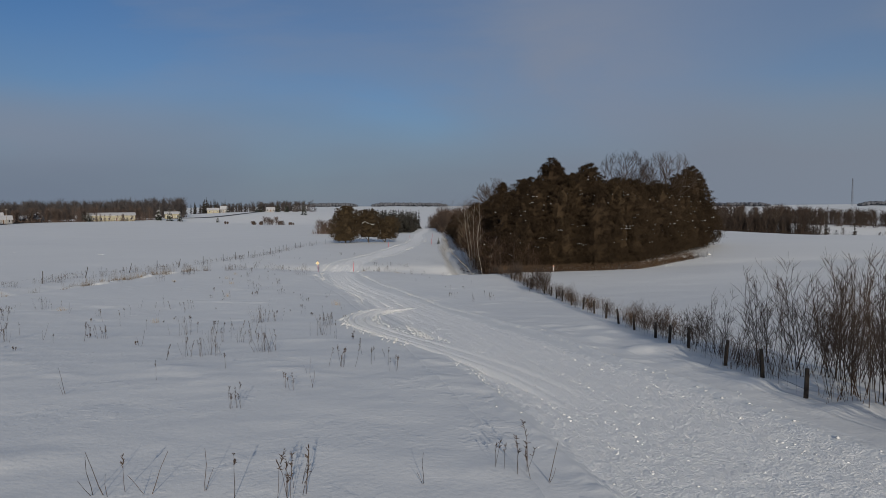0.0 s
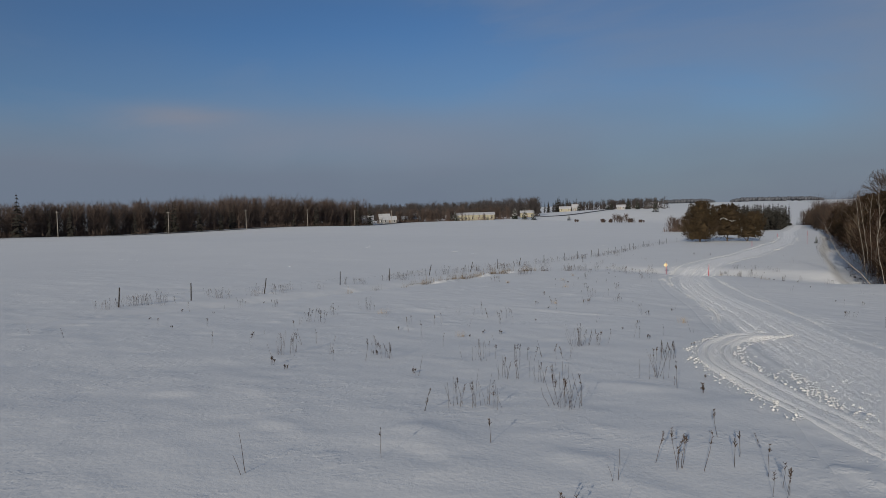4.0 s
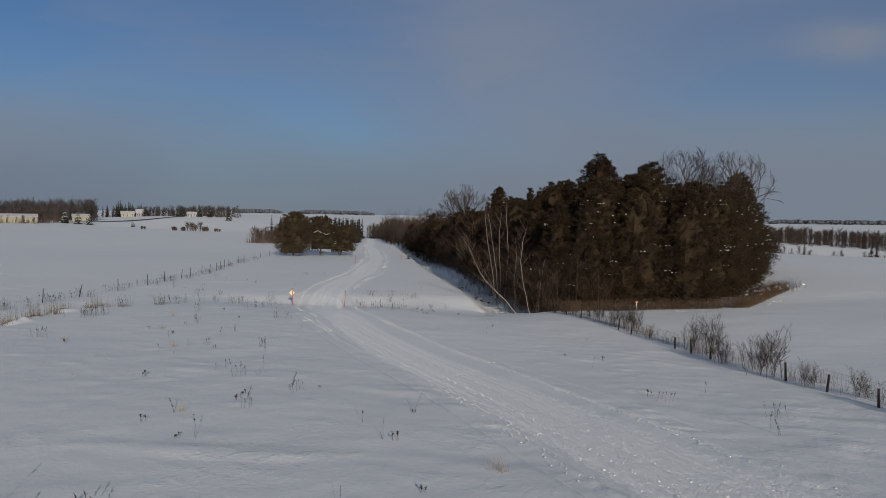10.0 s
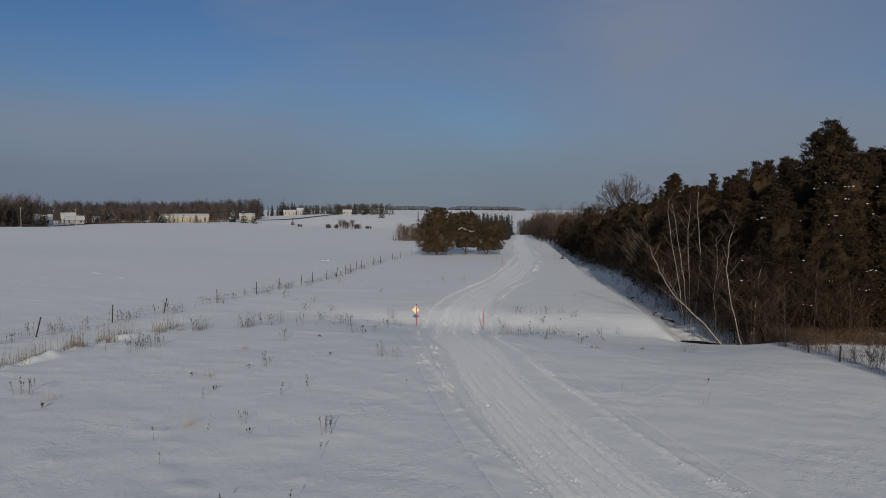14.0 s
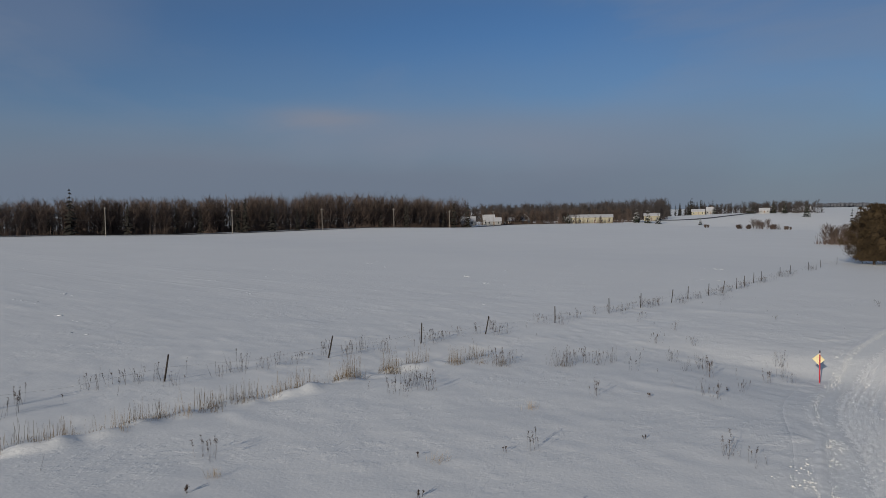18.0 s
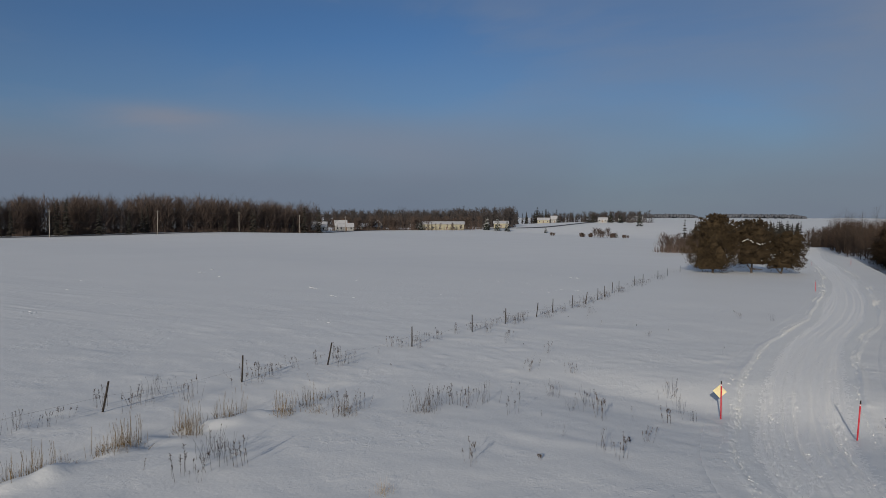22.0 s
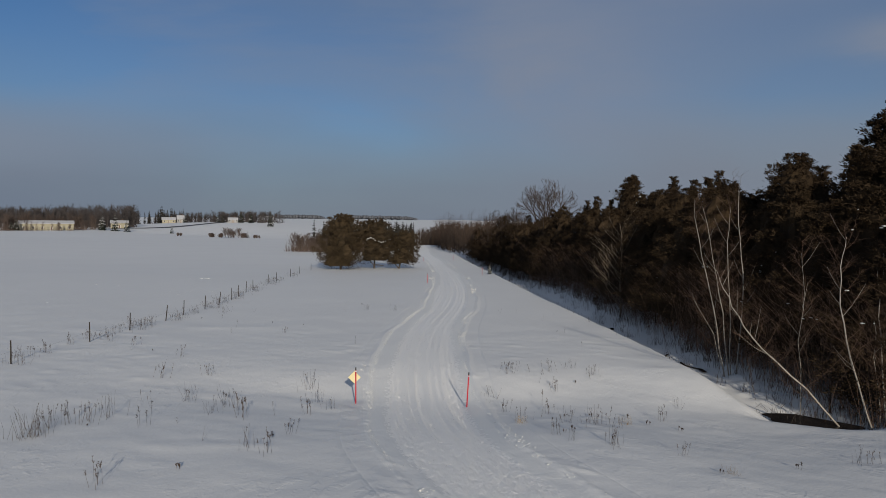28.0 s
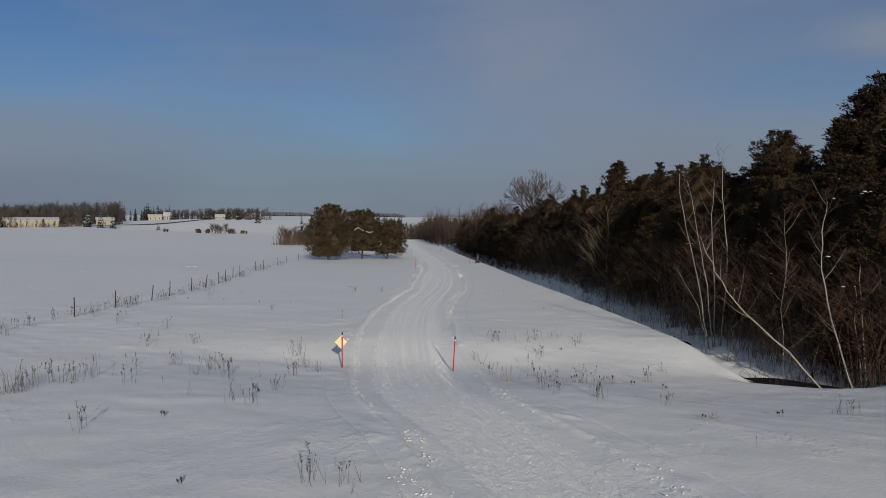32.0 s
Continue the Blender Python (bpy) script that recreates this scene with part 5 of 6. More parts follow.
# open water and branches where the ditch ends
pool = Pile()
cut = [(p, float(hermite(p, DITCH)) + 1.25 + 0.25 * math.sin(p * 1.3) + 0.15 * math.sin(p * 3.1)) for p in np.arange(4.0, 30, 0.5)]
for (y0, x0), (y1, x1) in zip(cut, cut[1:]):
    w0, w1 = 0.02 + 0.12 * math.sin(y0 * 0.7) ** 2, 0.02 + 0.12 * math.sin(y1 * 0.7) ** 2
    z0, z1 = top(x0, y0) + 0.05, top(x1, y1) + 0.05
    if math.sin(y0 * 0.55 + 1) < 0.25:
        continue
    pool.face((x0 - w0, y0, z0), (x0 + w0, y0, z0), (x1 + w1, y1, z1), (x1 - w1, y1, z1))
pool.face(*[(16.5 + 0.83 * p + 0.56 * q, 0.8 - 0.56 * p + 0.83 * q, -0.86) for p, q in ((1.6 * math.cos(a) * (1 + 0.12 * math.sin(5 * a)), 0.85 * math.sin(a) * (1 + 0.2 * math.sin(3 * a + 1))) for a in np.linspace(0, 2 * math.pi, 28, endpoint=False))])
tagged(new("ditch_water", pool.mesh("ditch_water", WATER)), "dark open trickle of water along ditch bottom", "water", kind="structure")
blades("dead_branches", "tangle of dead branches over the ditch end", "branches", 90, lambda r: (r.uniform(15.6, 19.0), r.uniform(0.6, 3.4)), 0.2, 0.9, BARK, 5, 0.010)

# ---- loose snow on the trail ----
def crumbs(name, label, count, where, lo, hi, seed, lift, mat=None):
    """Angular lumps of snow, six corners each."""
    r, g = random.Random(seed), np.random.RandomState(seed)
    at = np.array(spots(count, where, r, land))
    at[:, 2] += lift
    axes = np.array([(1, 0, 0), (0, 1, 0), (-1, 0, 0), (0, -1, 0), (0, 0, 1), (0, 0, -1)], float)
    size = (lo + (hi - lo) * g.rand(count) ** 3)[:, None, None]
    turn = g.uniform(0, 6.28, count)
    c, s = np.cos(turn)[:, None], np.sin(turn)[:, None]
    q = axes[None] * g.uniform(0.65, 1.25, (count, 6, 1)) + g.uniform(-0.3, 0.3, (count, 6, 3))
    q = np.stack([q[..., 0] * c - q[..., 1] * s, q[..., 0] * s + q[..., 1] * c, q[..., 2] * 0.62], -1) * size + at[:, None, :]
    tris = np.array([(0, 1, 4), (1, 2, 4), (2, 3, 4), (3, 0, 4), (1, 0, 5), (2, 1, 5), (3, 2, 5), (0, 3, 5)])
    idx = (np.arange(count)[:, None, None] * 6 + tris[None]).reshape(-1, 3)
    me = bpy.data.meshes.new(name)
    me.from_pydata(q.reshape(-1, 3).tolist(), [], idx.tolist())
    me.materials.append(mat or CLOD)
    me.polygons.foreach_set("use_smooth", [True] * len(me.polygons))
    return tagged(new(name, me), label, "snow", kind="stuff")


def lip_line(y_lo, y_hi, wide_by):
    ys = np.linspace(y_lo, y_hi, 900)
    left, right = hermite(ys, TRAIL) + lip(ys, -1), hermite(ys, TRAIL) + lip(ys, 1)
    thick_at = np.clip(0.55 + 0.8 * np.sin(ys * 0.5) * np.sin(ys * 0.17 + 1), 0.12, 1)

    def choose(r):
        while True:
            i = r.randrange(900)
            if r.random() < thick_at[i]:
                return float((left if r.random() < 0.55 else right)[i]) + r.gauss(0, wide_by), float(ys[i]) + r.uniform(-0.08, 0.08)

    return choose


crumbs("shoulder_crumbs", "crumbled snow lumps along the trail shoulders", 15000, lip_line(-74, 60, 0.13), 0.005, 0.034, 31, 0.006)
crumbs("lane_grains", "coarse snow grains churned over packed trail", 30000, along(-74, 10, TRAIL, -1.5, 1.5), 0.008, 0.036, 32, -0.080, PACKED)
crumbs("far_crumbs", "snow lumps along the farther trail edges", 2400, lip_line(4, 110, 0.16), 0.012, 0.055, 37, 0.01)
crumbs("stray_crumbs", "stray snow crumbs on the trail sides", 5000, along(-74, 20, TRAIL, -2.1, 2.1), 0.005, 0.020, 35, -0.03)

def drift_places(r):
    # wind-packed lumps gather in short rows
    if not drift_places.rows or r.random() < 0.16:
        drift_places.rows.append((r.uniform(-85, -17), r.uniform(-45, 60)))
        del drift_places.rows[:-1]
    x, y = drift_places.rows[-1]
    return x + r.gauss(0, 0.9), y + r.gauss(0, 0.22)


drift_places.rows = []
lump_rnd = random.Random(38)
lumps = Pile()
for x, y, z in spots(520, drift_places, lump_rnd):
    if abs(x - float(hermite(y, TRAIL))) > 3.0:
        lumps.blob((x, y, z - 0.012), lump_rnd.uniform(0.05, 0.05 + 0.17 * lump_rnd.random()), lump_rnd.uniform(0.10, 0.24), lump_rnd, 0.4)
tagged(new("wind_lumps", lumps.mesh("wind_lumps", SNOW, True)), "small wind-packed snow lumps across the fields", "snow", kind="stuff")

# turn-off ruts beside the trail
LOOP = [(12.9, -42.0), (12.1, -43.8), (11.7, -46.6), (12.15, -49.8), (13.6, -53.4), (15.6, -57.6), (17.4, -62.0), (18.9, -67.0)]
lp = np.array(LOOP)
seg = np.concatenate([[0], np.cumsum(np.hypot(*np.diff(lp, axis=0).T))])
ss = np.arange(0, seg[-1], 0.065)
cx, cy = hermite(ss, np.stack([seg, lp[:, 0]], 1)), hermite(ss, np.stack([seg, lp[:, 1]], 1))
dx, dy = np.gradient(cx, ss), np.gradient(cy, ss)
ln = np.hypot(dx, dy)
off = 0.64 * np.linspace(-0.85, 0.85, 40)
rx = cx[:, None] - (dy / ln)[:, None] * off[None, :]
ry = cy[:, None] + (dx / ln)[:, None] * off[None, :]
oo = np.broadcast_to(off / 0.64, rx.shape)
fade = (step(ss, 0, 2.0) * (0.40 + 0.60 * step(ss, 14, 8)) * step(ss, seg[-1], seg[-1] - 7))[:, None]
rut = np.exp(-(((np.abs(oo + 0.03) - 0.34) / 0.09) ** 4))
tread = 0.006 * np.sin(ss * 24)[:, None] * np.exp(-((oo / 0.2) ** 4))
prof = 0.062 + 0.035 * np.exp(-(((np.abs(oo) - 0.57) / 0.10) ** 2)) - 0.088 * rut + tread
rz = land(rx, ry) + prof * fade + rng.rand(*rx.shape) * 0.035 * fade - 0.14 * step(np.abs(oo), 0.62, 0.85) - 0.12 * (1 - step(ss, seg[-1], seg[-1] - 7))[:, None]
side_track = new("side_track", grid_mesh("side_track", rx, ry, rz, PACKED))
tagged(side_track, "rutted turn-off of churned snow beside trail", "trail", kind="structure")


def churned(r):
    i = r.randrange(0, 235)
    s = r.choice((-0.62, 0.62)) + r.gauss(0, 0.14)
    x, y = cx[i] - dy[i] / ln[i] * s, cy[i] + dx[i] / ln[i] * s
    return x, y


crumbs("ploughed_lumps", "thrown-up snow lumps beside the trail", 300, lambda r: (r.gauss(2.42, 0.22) - 0.06 * (k := r.uniform(-4.5, 0)), -9.6 + k), 0.008, 0.042, 39, 0.012)
crumbs("churned_lumps", "lumps of churned snow beside turn-off ruts", 900, churned, 0.010, 0.05, 33, 0.045)
# ---- far side of the fields ----
fr = random.Random(5)


def far_tree(p, x, y, z, h, w, r, twigs, broad):
    top_at = Vector((x + r.uniform(-0.04, 0.04) * h, y + r.uniform(-0.04, 0.04) * h, z + h * 0.9))
    foot_at = Vector((x, y, z - 0.3))
    p.tube([foot_at, top_at], 0.0065 * h, 0.02, 4, False)
    for _ in range(twigs):
        u = 0.04 + 0.86 * r.random() ** 0.8
        a = r.uniform(0, 6.28)
        s = foot_at.lerp(top_at, u)
        ln2 = w * r.uniform(0.5, 1.15) * (1.15 - 0.7 * u)
        tip = s + Vector((math.cos(a) * ln2 * 0.8, math.sin(a) * ln2 * 0.8, r.uniform(0.5, 1.5) * ln2))
        if tip.z > z + h * 1.04:
            tip.z = z + h * r.uniform(0.92, 1.04)
        b = r.uniform(0, 6.28)
        sd = Vector((math.cos(b), math.sin(b), 0)) * 0.055 * broad
        p.face(s - sd, s + sd, tip)
        for _ in range(2):
            m = s.lerp(tip, r.uniform(0.3, 0.85))
            p.face(m - sd * 0.6, m + sd * 0.6, tip + Vector((r.uniform(-1, 1), r.uniform(-1, 1), r.uniform(-0.5, 0.7))) * ln2 * 0.5)


def woods(name, label, count, where, hlo, hhi, twigs, mat, seed, spread_w=0.28, broad=1.0, tall=0.0):
    r = random.Random(seed)
    p = Pile()
    for x, y, z in spots(count, where, r):
        h = r.uniform(hlo, hhi)
        h *= 1 + tall * max(0.0, min(1.0, (y - 60) / 120))
        far_tree(p, x, y, z, h, h * spread_w, r, twigs, broad)
        for _ in range(18):
            bx, by = x + r.uniform(-2.2, 2.2), y + r.uniform(-2.2, 2.2)
            g = 0.045 * broad
            bh = r.uniform(0.8, 3.2)
            p.face((bx - g, by, z - 0.2), (bx + g, by + g, z - 0.2), (bx + r.uniform(-0.7, 0.7), by + r.uniform(-0.7, 0.7), z + bh))
    return tagged(new(name, p.mesh(name, mat)), label, "woods", kind="stuff")


FARTWIG = material("far_brown_wood", (0.060, 0.044, 0.036), (0.125, 0.092, 0.076), 0.15, 2, 0.9, 0.0)
FARGREY = material("far_grey_wood", (0.042, 0.036, 0.035), (0.085, 0.073, 0.069), 0.15, 2, 0.9, 0.0)
FARDARK = material("far_conifer", (0.016, 0.015, 0.012), (0.042, 0.038, 0.030), 0.15, 2, 0.9, 0.0)
# blue-grey of distant air put into the base colour of ridge and mast
HAZE = material("haze_tinted_far", (0.085, 0.092, 0.110), (0.125, 0.130, 0.145), 0.02, 0.2, 0.9, 0.0)
woods("roadside_woods", "leafless brown woods behind the country road", 2000, lambda r: ((y := r.uniform(-150, 262)), (-216 - 0.03 * y - r.random() ** 1.3 * 34, y))[1], 8.0, 12.6, 46, FARTWIG, 1, 0.30, 1.6, 0.34)
woods("village_woods", "leafless brown woods behind the houses", 700, lambda r: ((y := r.uniform(440, 600)), (-20 - 0.392 * y - r.random() * 200, y))[1], 7, 17, 44, FARGREY, 2, 0.32, 3.4)
woods("hedge_trees", "hedgerow trees behind houses on the rise", 130, lambda r: (r.uniform(-265, -150), r.uniform(640, 690)), 7, 12, 50, FARGREY, 3, 0.36, 3.4)
woods("yard_trees", "bare brown trees behind the village houses", 150, lambda r: ((k := r.random()), (-268 + 66 * k + r.gauss(0, 4), 280 + 118 * k + r.gauss(0, 4)))[1], 6, 10.5, 60, FARTWIG, 23, 0.36, 1.8)
woods("verge_trees", "bare young trees before the long building", 14, lambda r: ((k := r.random()), (-214 + 24 * k, 352 + 12 * k + r.gauss(0, 1)))[1], 3.5, 6.0, 50, FARTWIG, 27, 0.3, 0.9)
woods("farm_trees", "bare shade trees round the hill farm", 46, lambda r: (r.gauss(-150, 16), 552 + r.random() * 40), 6, 11, 50, FARGREY, 13, 0.36, 2.0)
woods("valley_woods", "brown woods beyond the eastern field", 720, lambda r: ((x := r.uniform(62, 158)), (x, 226 - 0.12 * x + r.random() * 80))[1], 7, 10.5, 56, TWIG, 4, 0.30, 1.8)
woods("back_woods", "brown woods behind a snowy clearing", 620, lambda r: ((x := r.uniform(150, 480)), (x, 400 - 0.12 * x + r.random() * 110))[1], 9, 13, 50, TWIG, 44, 0.32, 2.8)
woods("clearing_brush", "low brush at the rim of the eastern field", 110, lambda r: ((x := 150 + 300 * r.random() ** 1.4), (x, 236 - 0.12 * x + r.random() * 8))[1], 2.0, 5.0, 40, TWIG, 45, 0.4, 1.2)
woods("scrub_edge", "brown scrub wood narrowing along far trail", 520, lambda r: ((y := r.uniform(95, 330)), (float(hermite(y, EDGE)) + 2.0 + r.random() * 30, y))[1], 6.0, 9.5, 90, TWIG, 6, 0.26, 0.9)


def cones(name, label, count, where, hlo, hhi, mat, seed):
    r = random.Random(seed)
    p = Pile()
    for x, y, z in spots(count, where, r):
        h = r.uniform(hlo, hhi)
        w = h * r.uniform(0.14, 0.22)
        p.tube([(x, y, z - 0.3), (x, y, z + h)], 0.012 * h, 0.02, 4, False)
        tiers = 13
        for i in range(tiers):
            u = 0.05 + 0.93 * (i + r.random() * 0.5) / tiers
            for k in range(6):
                a = r.uniform(0, 6.28)
                q = (w * (1 - u) ** 0.9 + 0.02 * h) * r.uniform(0.6, 1.2)
                tip = (x + q * math.cos(a), y + q * math.sin(a), z + h * u - q * r.uniform(0.1, 0.55))
                c, s = math.cos(a + 1.57) * q * 0.38, math.sin(a + 1.57) * q * 0.38
                mx2, my2 = x + 0.45 * q * math.cos(a), y + 0.45 * q * math.sin(a)
                p.face((x, y, z + h * (u + 0.03)), (mx2 + c, my2 + s, z + h * u - 0.2 * q), tip)
                p.face((x, y, z + h * (u + 0.03)), tip, (mx2 - c, my2 - s, z + h * u - 0.2 * q))
    return tagged(new(name, p.mesh(name, mat)), label, "woods", kind="stuff")


cones("village_conifers", "dark conifers on the hill above houses", 190, lambda r: (r.uniform(-420, -235), r.uniform(600, 700)), 11, 17, FARDARK, 7)
cones("young_plantation", "rows of young snowy conifers beside trail", 330, lambda r: ((y := r.uniform(166, 226)), (float(hermite(y, TRAIL)) - 3.4 - r.random() * 27, y))[1], 5.0, 8.6, FARDARK, 8)
woods("field_scrub", "brown leafless scrub beside young conifers", 90, lambda r: ((y := r.uniform(150, 200)), (-15 - r.random() ** 1.5 * 17, y))[1], 2.6, 5.0, 60, FARTWIG, 24, 0.45, 1.6)
cones("eastern_conifers", "dark conifers in the valley woods", 34, lambda r: ((x := r.uniform(75, 240)), (x, 265 - 0.12 * x + r.random() * 60))[1], 7, 11, FARDARK, 9)
cones("roadside_spruces", "scattered spruces in the roadside woods", 26, lambda r: ((y := r.uniform(-60, 250)), (-214 - r.random() * 6, y))[1], 7, 14.5, FARDARK, 10)


# wooded ridges on the skyline, with open fields between them: azimuths from and to
hz = random.Random(11)
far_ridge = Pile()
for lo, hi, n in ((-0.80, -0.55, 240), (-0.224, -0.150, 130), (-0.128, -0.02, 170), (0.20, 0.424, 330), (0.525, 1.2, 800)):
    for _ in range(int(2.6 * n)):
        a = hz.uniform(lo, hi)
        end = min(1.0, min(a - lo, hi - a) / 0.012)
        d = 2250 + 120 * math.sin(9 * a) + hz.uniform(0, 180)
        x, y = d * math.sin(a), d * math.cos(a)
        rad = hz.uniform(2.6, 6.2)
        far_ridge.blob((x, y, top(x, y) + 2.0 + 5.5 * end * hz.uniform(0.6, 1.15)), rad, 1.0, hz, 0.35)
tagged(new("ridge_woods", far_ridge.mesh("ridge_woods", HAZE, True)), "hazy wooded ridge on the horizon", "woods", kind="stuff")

# scrub beside the free-standing cedars and along the far field edge
HEDGE = ((-85, 290, 4.8), (-91, 292, 2.2), (-96, 294, 2.4), (-80, 288, 2.4), (-74, 285, 1.8), (-114, 303, 1.9))
for x, y, h in HEDGE:
    p = Pile()
    for _ in range(5):
        far_tree(p, x + fr.gauss(0, 0.34 * h), y + fr.gauss(0, 0.28 * h), top(x, y) - 0.1, h * fr.uniform(0.6, 1.0), h * 0.5, fr, 70, 1.6)
    tagged(new("field_bush", p.mesh("field_bush", FARTWIG)), "round leafless bush at the far field edge", "bush", "bushes at the field edge")
sp = [spruce(9, 2.4, 81, "dark snow-flecked spruce near houses", "spruces by the houses", 11, 0.35), spruce(12, 2.8, 82, "tall dark spruce standing alone on rise", "spruces by the houses", 12, 0.1)]
for x, y, k, s in ((-97, 360, 0, 0.55), (-117, 503, 1, 1.05), (-152, 552, 1, 0.9), (-166, 548, 1, 0.8), (-172, 556, 1, 0.75), (-143, 548, 1, 0.95), (-217, 352, 0, 0.8), (-222, 356, 0, 0.7), (-187, 384, 0, 1.0), (-181, 388, 0, 1.1),
                   (-176, 392, 0, 0.9), (-190, 392, 0, 1.0), (-199, 440, 0, 0.8), (-205, 573, 1, 0.7), (-240, 330, 0, 0.9), (-258, 300, 0, 0.9), (-160, 420, 0, 0.6), (10.6, 70, 0, 0.16)):
    put(sp[k], x, y, s, fr.uniform(0, 360))
retire(*sp)

# houses
CREAM = material("cream_siding", (0.29, 0.265, 0.19), (0.38, 0.35, 0.25), 0.5, 6, 0.7, 0.0)
SIDING = material("white_siding", (0.24, 0.24, 0.236), (0.32, 0.32, 0.312), 0.5, 6, 0.7, 0.0)
BROWN = material("brown_siding", (0.12, 0.075, 0.05), (0.18, 0.12, 0.085), 0.5, 6, 0.8, 0.0)
ROOFSNOW = material("thin_roof_snow", (0.34, 0.34, 0.35), (0.50, 0.50, 0.51), 0.8, 6, 0.7, 0.0)
PANE = material("window_glass", (0.02, 0.022, 0.026), (0.05, 0.05, 0.055), 2, 10, 0.15, 0.0)
ASPHALT = material("wet_road", (0.055, 0.055, 0.06), (0.10, 0.10, 0.11), 0.3, 3, 0.8, 0.0)


def house(name, x, y, w, d, h, rise, face, walls, label, category="house", windows=3, chimney=True, snowy=True):
    k = 0.66 if y > 500 else 0.84
    w, d, h, rise = k * w, k * d, k * h, k * rise
    e = empty(name, pose(x, y, top(x, y), 0, 0, face), label, category)
    q = Pile()
    q.box((0, 0, h / 2 - 0.2), (w, d, h + 0.4))
    for sx in (-1, 1):
        q.face((sx * w / 2, -d / 2, h), (sx * w / 2, d / 2, h), (sx * w / 2, 0, h + rise))
    part("wall", q, walls, e)
    q = Pile()
    for sy in (-1, 1):
        a = [(-w / 2 - 0.4, sy * (d / 2 + 0.5), h - 0.3), (w / 2 + 0.4, sy * (d / 2 + 0.5), h - 0.3), (w / 2 + 0.4, 0, h + rise), (-w / 2 - 0.4, 0, h + rise)]
        b = [(p[0], p[1], p[2] + 0.25) for p in a]
        q.face(*a), q.face(*b)
        for i in range(4):
            q.face(a[i], a[(i + 1) % 4], b[(i + 1) % 4], b[i])
    roof = part("roof", q, ROOFSNOW if snowy else BARK, e, "snow-covered pitched roof" if snowy else "dark roof")
    for i in range(windows):
        px = (i + 0.5) / windows * w - w / 2
        door = i == windows // 2
        q = Pile()
        q.box((px, -d / 2 - 0.02, 1.05 if door else 1.55), (0.95, 0.08, 2.1 if door else 1.1))
        pane = part("door" if door else "window", q, BROWN if door else PANE, e)
        for sx in (-0.53, 0.53):
            q = Pile()
            q.box((px + sx, -d / 2 - 0.04, 1.05 if door else 1.55), (0.12, 0.1, 2.2 if door else 1.3))
            part("jamb", q, WHITE, pane, "white painted jamb")
    if chimney:
        q = Pile()
        q.box((w * 0.2, 0.3, h + rise + 0.3), (0.6, 0.6, 1.4))
        part("chimney", q, BROWN, roof)
    return e


house("house", -244, 285, 12, 8, 3.4, 2.8, 35, SIDING, "pale roadside house with snowy roof")
house("shed", -252, 277, 16, 8, 3.2, 1.6, 35, CREAM, "long pale shed beside the woods", "shed", 4, False)
house("house", -246, 309, 8, 8, 3.8, 3.4, 40, SIDING, "tall white house with steep snowy gable")
house("house", -238, 303, 10, 7, 3.0, 2.2, 40, SIDING, "low white annex house with snowy roof")
house("bungalow", -244, 335, 15, 8, 2.8, 2.0, 35, BROWN, "brown bungalow with broad snowy roof")
house("cottage", -247, 349, 11, 8, 2.6, 4.4, 130, SIDING, "white steep-roofed cottage by the road")
house("greenhouse", -209, 367, 31, 9, 4.6, 1.6, 28, CREAM, "long cream building behind bare trees", "building", 6, False)
house("house", -197, 430, 12, 8, 4.2, 1.6, 25, CREAM, "cream-coloured house below the hill road")
house("house", -218, 572, 16, 9, 4.5, 2.6, 20, CREAM, "cream farmhouse on the hillside")
house("house", -210, 578, 9, 9, 5.2, 4.0, 20, SIDING, "white gabled house on the hillside")
house("farmhouse", -158, 550, 11, 8, 3.6, 2.4, 15, SIDING, "white farmhouse among trees on rise", "house")
house("barn", -142, 598, 17, 10, 3.6, 4.0, 10, SIDING, "big snow-roofed barn on the hilltop", "barn", 3, False)
house("shed", -232, 372, 8, 6, 2.6, 1.6, 30, SIDING, "small white shed beside bungalow", "shed", 1, False)

# utility poles and road
pole = empty("utility_pole", pose(0, 0, 0), "weathered grey utility pole beside road", "utility pole", "poles along the road")
q = Pile()
q.tube([(0, 0, -0.5), (0, 0, 9.0)], 0.15, 0.10, 8)
POLE = material("pale_pole", (0.24, 0.22, 0.19), (0.34, 0.31, 0.27), 2, 20, 0.9, 0.0)
part("shaft", q, POLE, pole, smooth=True)
q = Pile()
q.box((0, 0, 8.5), (0.12, 1.8, 0.12))
arm = part("crossarm", q, POLE, pole)
for sy in (-0.8, 0, 0.8):
    q = Pile()
    q.tube([(0, sy, 8.56), (0, sy, 8.75)], 0.05, 0.04, 6)
    part("insulator", q, PANE, arm)
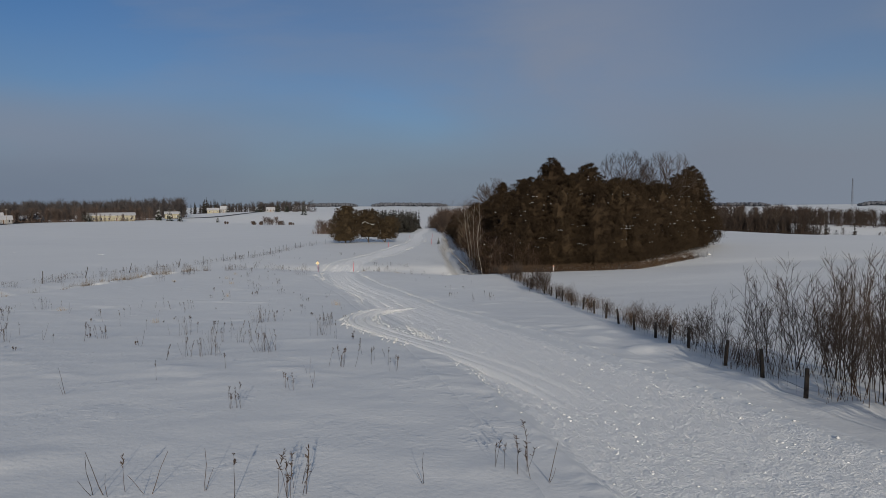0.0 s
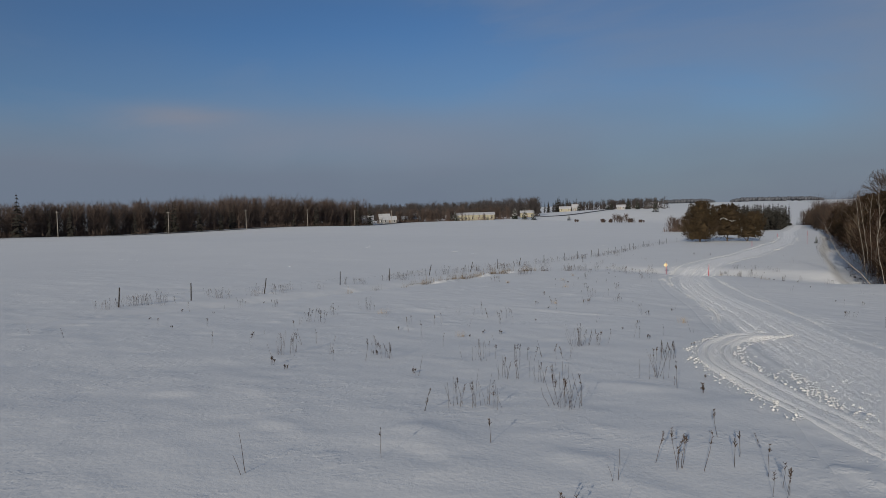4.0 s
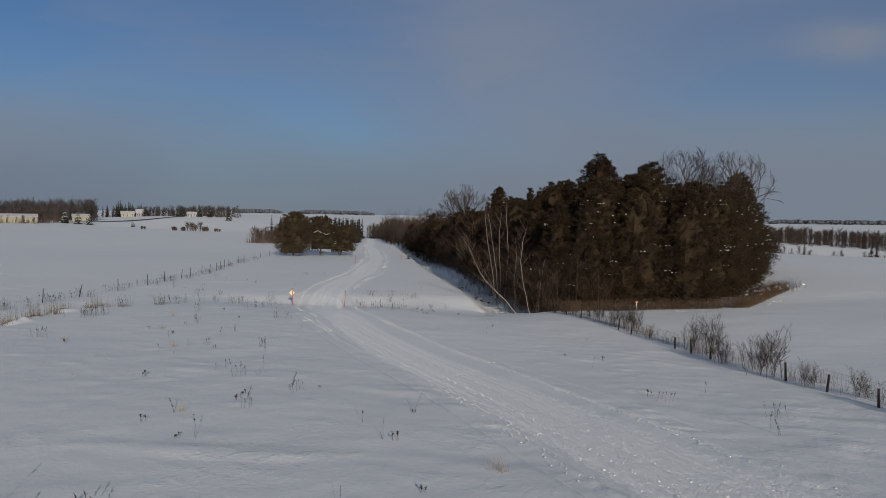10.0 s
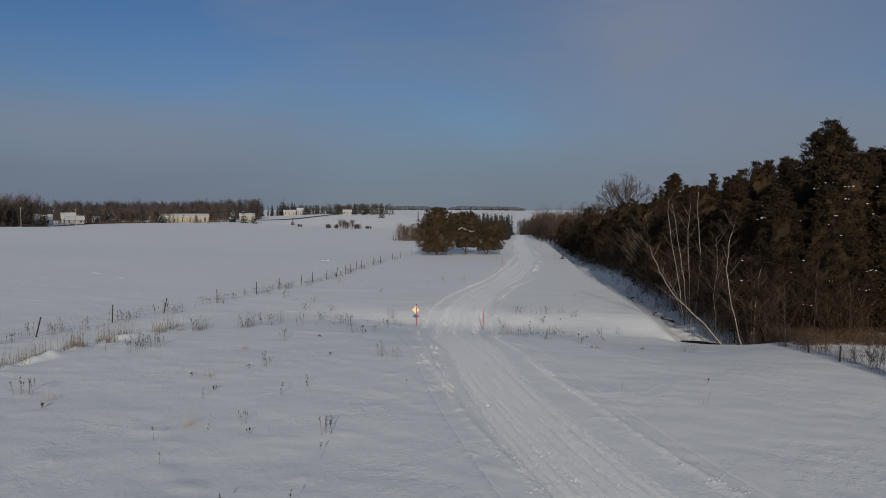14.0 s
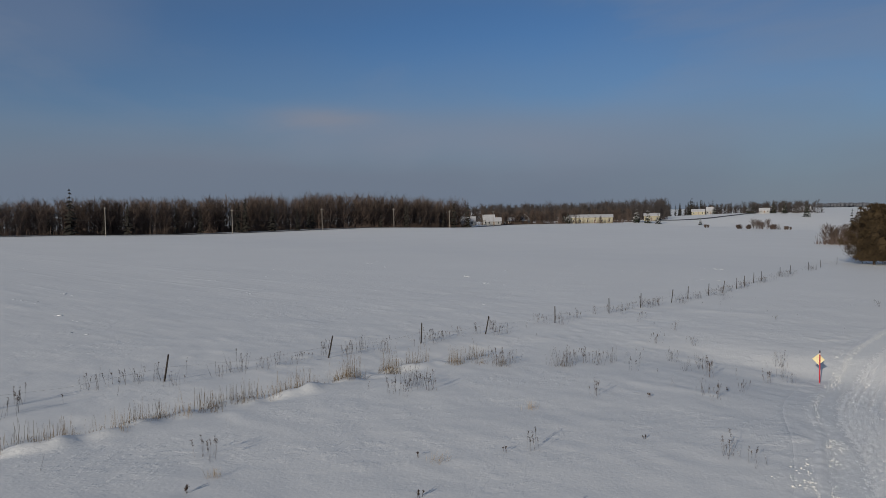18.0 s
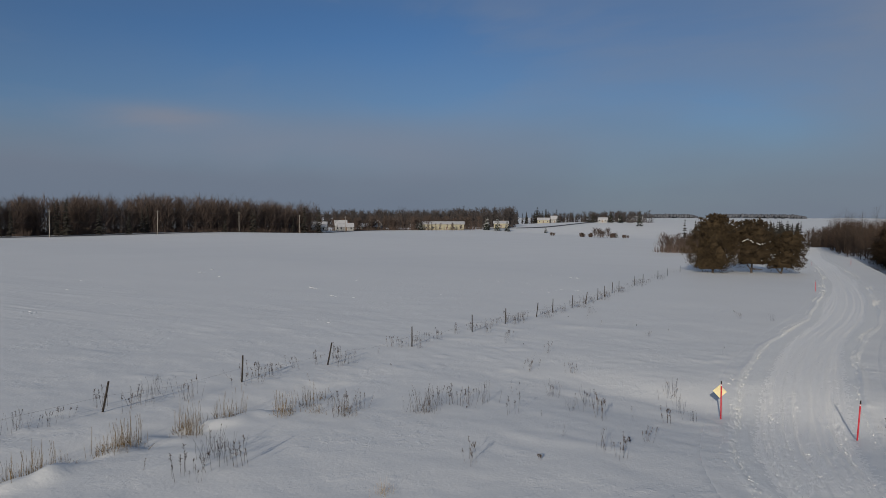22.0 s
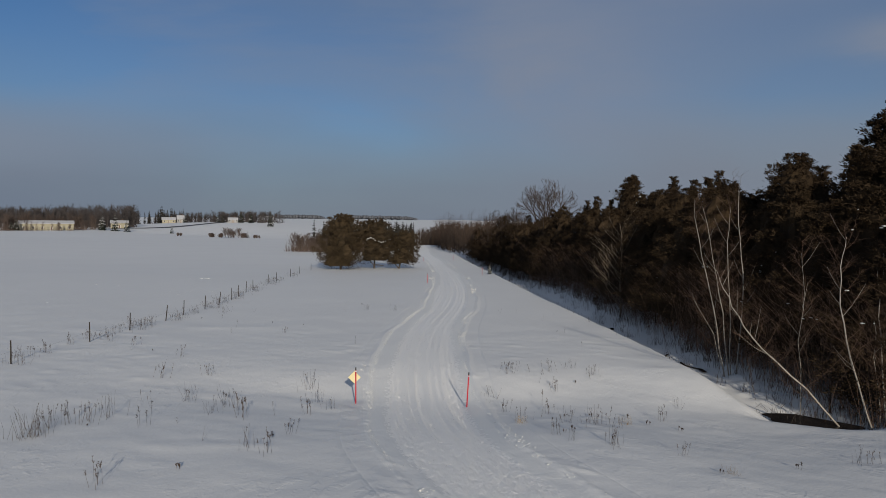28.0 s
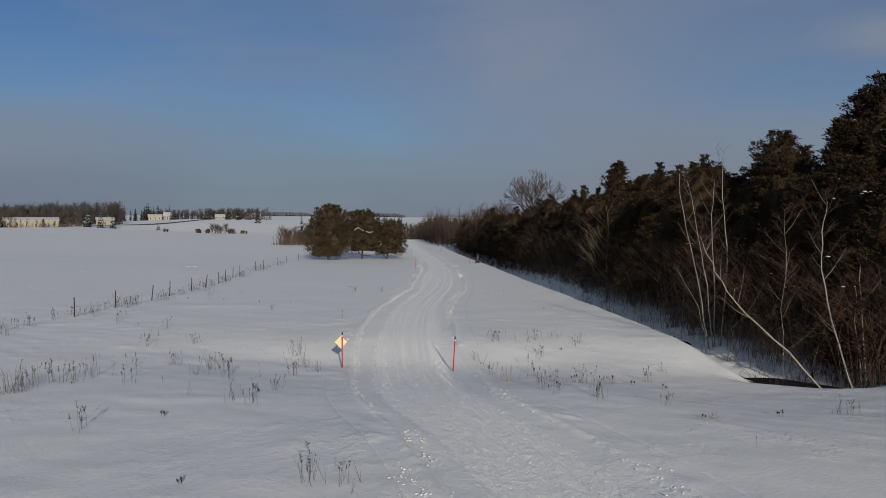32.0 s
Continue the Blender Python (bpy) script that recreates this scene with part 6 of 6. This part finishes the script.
line_pts = [(-198.5, 17.0), (-199.5, 61.5), (-200.5, 104), (-202.0, 144), (-205.0, 186), (-209.0, 228), (-214.0, 270), (-198.0, -28.0), (-198.0, -72.0)]
for x, y in line_pts:
    put(pole, x, y, 0.92, 90)
retire(pole)
power_line = empty("power_line", pose(0, 0, 0), "thin power lines strung between roadside poles", "cable")
spans = sorted(line_pts, key=lambda p: p[1])
for a, b in zip(spans, spans[1:]):
    for dz in (7.9, 4.6):
        za, zb = top(*a) + dz, top(*b) + dz
        q = Pile()
        q.tube([(a[0], a[1], za), ((a[0] + b[0]) / 2, (a[1] + b[1]) / 2, (za + zb) / 2 - 0.6), (b[0], b[1], zb)], 0.03, 0.03, 3, False)
        part("cable", q, WIRE, power_line)


def road(name, pts, width, label, lift=0.12):
    p = np.array(pts, float)
    g = np.concatenate([[0], np.cumsum(np.hypot(*np.diff(p, axis=0).T))])
    s = np.arange(0, g[-1], 4.0)
    x0, y0 = hermite(s, np.stack([g, p[:, 0]], 1)), hermite(s, np.stack([g, p[:, 1]], 1))
    ax, ay = np.gradient(x0), np.gradient(y0)
    n = np.hypot(ax, ay)
    o = np.linspace(-width / 2, width / 2, 4)
    xs2, ys2 = x0[:, None] - (ay / n)[:, None] * o, y0[:, None] + (ax / n)[:, None] * o
    return tagged(new(name, grid_mesh(name, xs2, ys2, bed(xs2, ys2) + lift, ASPHALT)), label, "road", kind="structure")


road("road", [(-206, -160), (-206, 60), (-209, 150), (-216, 250), (-236, 330), (-205, 400), (-185, 440), (-172, 500), (-168, 560)], 6, "ploughed dark country road past the field")

# mast far off
mast = Pile()
for a in range(3):
    w = 2.1 * a
    mast.tube([(1206 + 3 * math.cos(w), 2122 + 3 * math.sin(w), 0), (1206 + 1.2 * math.cos(w), 2122 + 1.2 * math.sin(w), 88)], 0.5, 0.4, 4)
for i in range(11):
    z = 6 + 7.5 * i
    mast.box((1206, 2122, z), (5 - 0.3 * i, 5 - 0.3 * i, 0.6))
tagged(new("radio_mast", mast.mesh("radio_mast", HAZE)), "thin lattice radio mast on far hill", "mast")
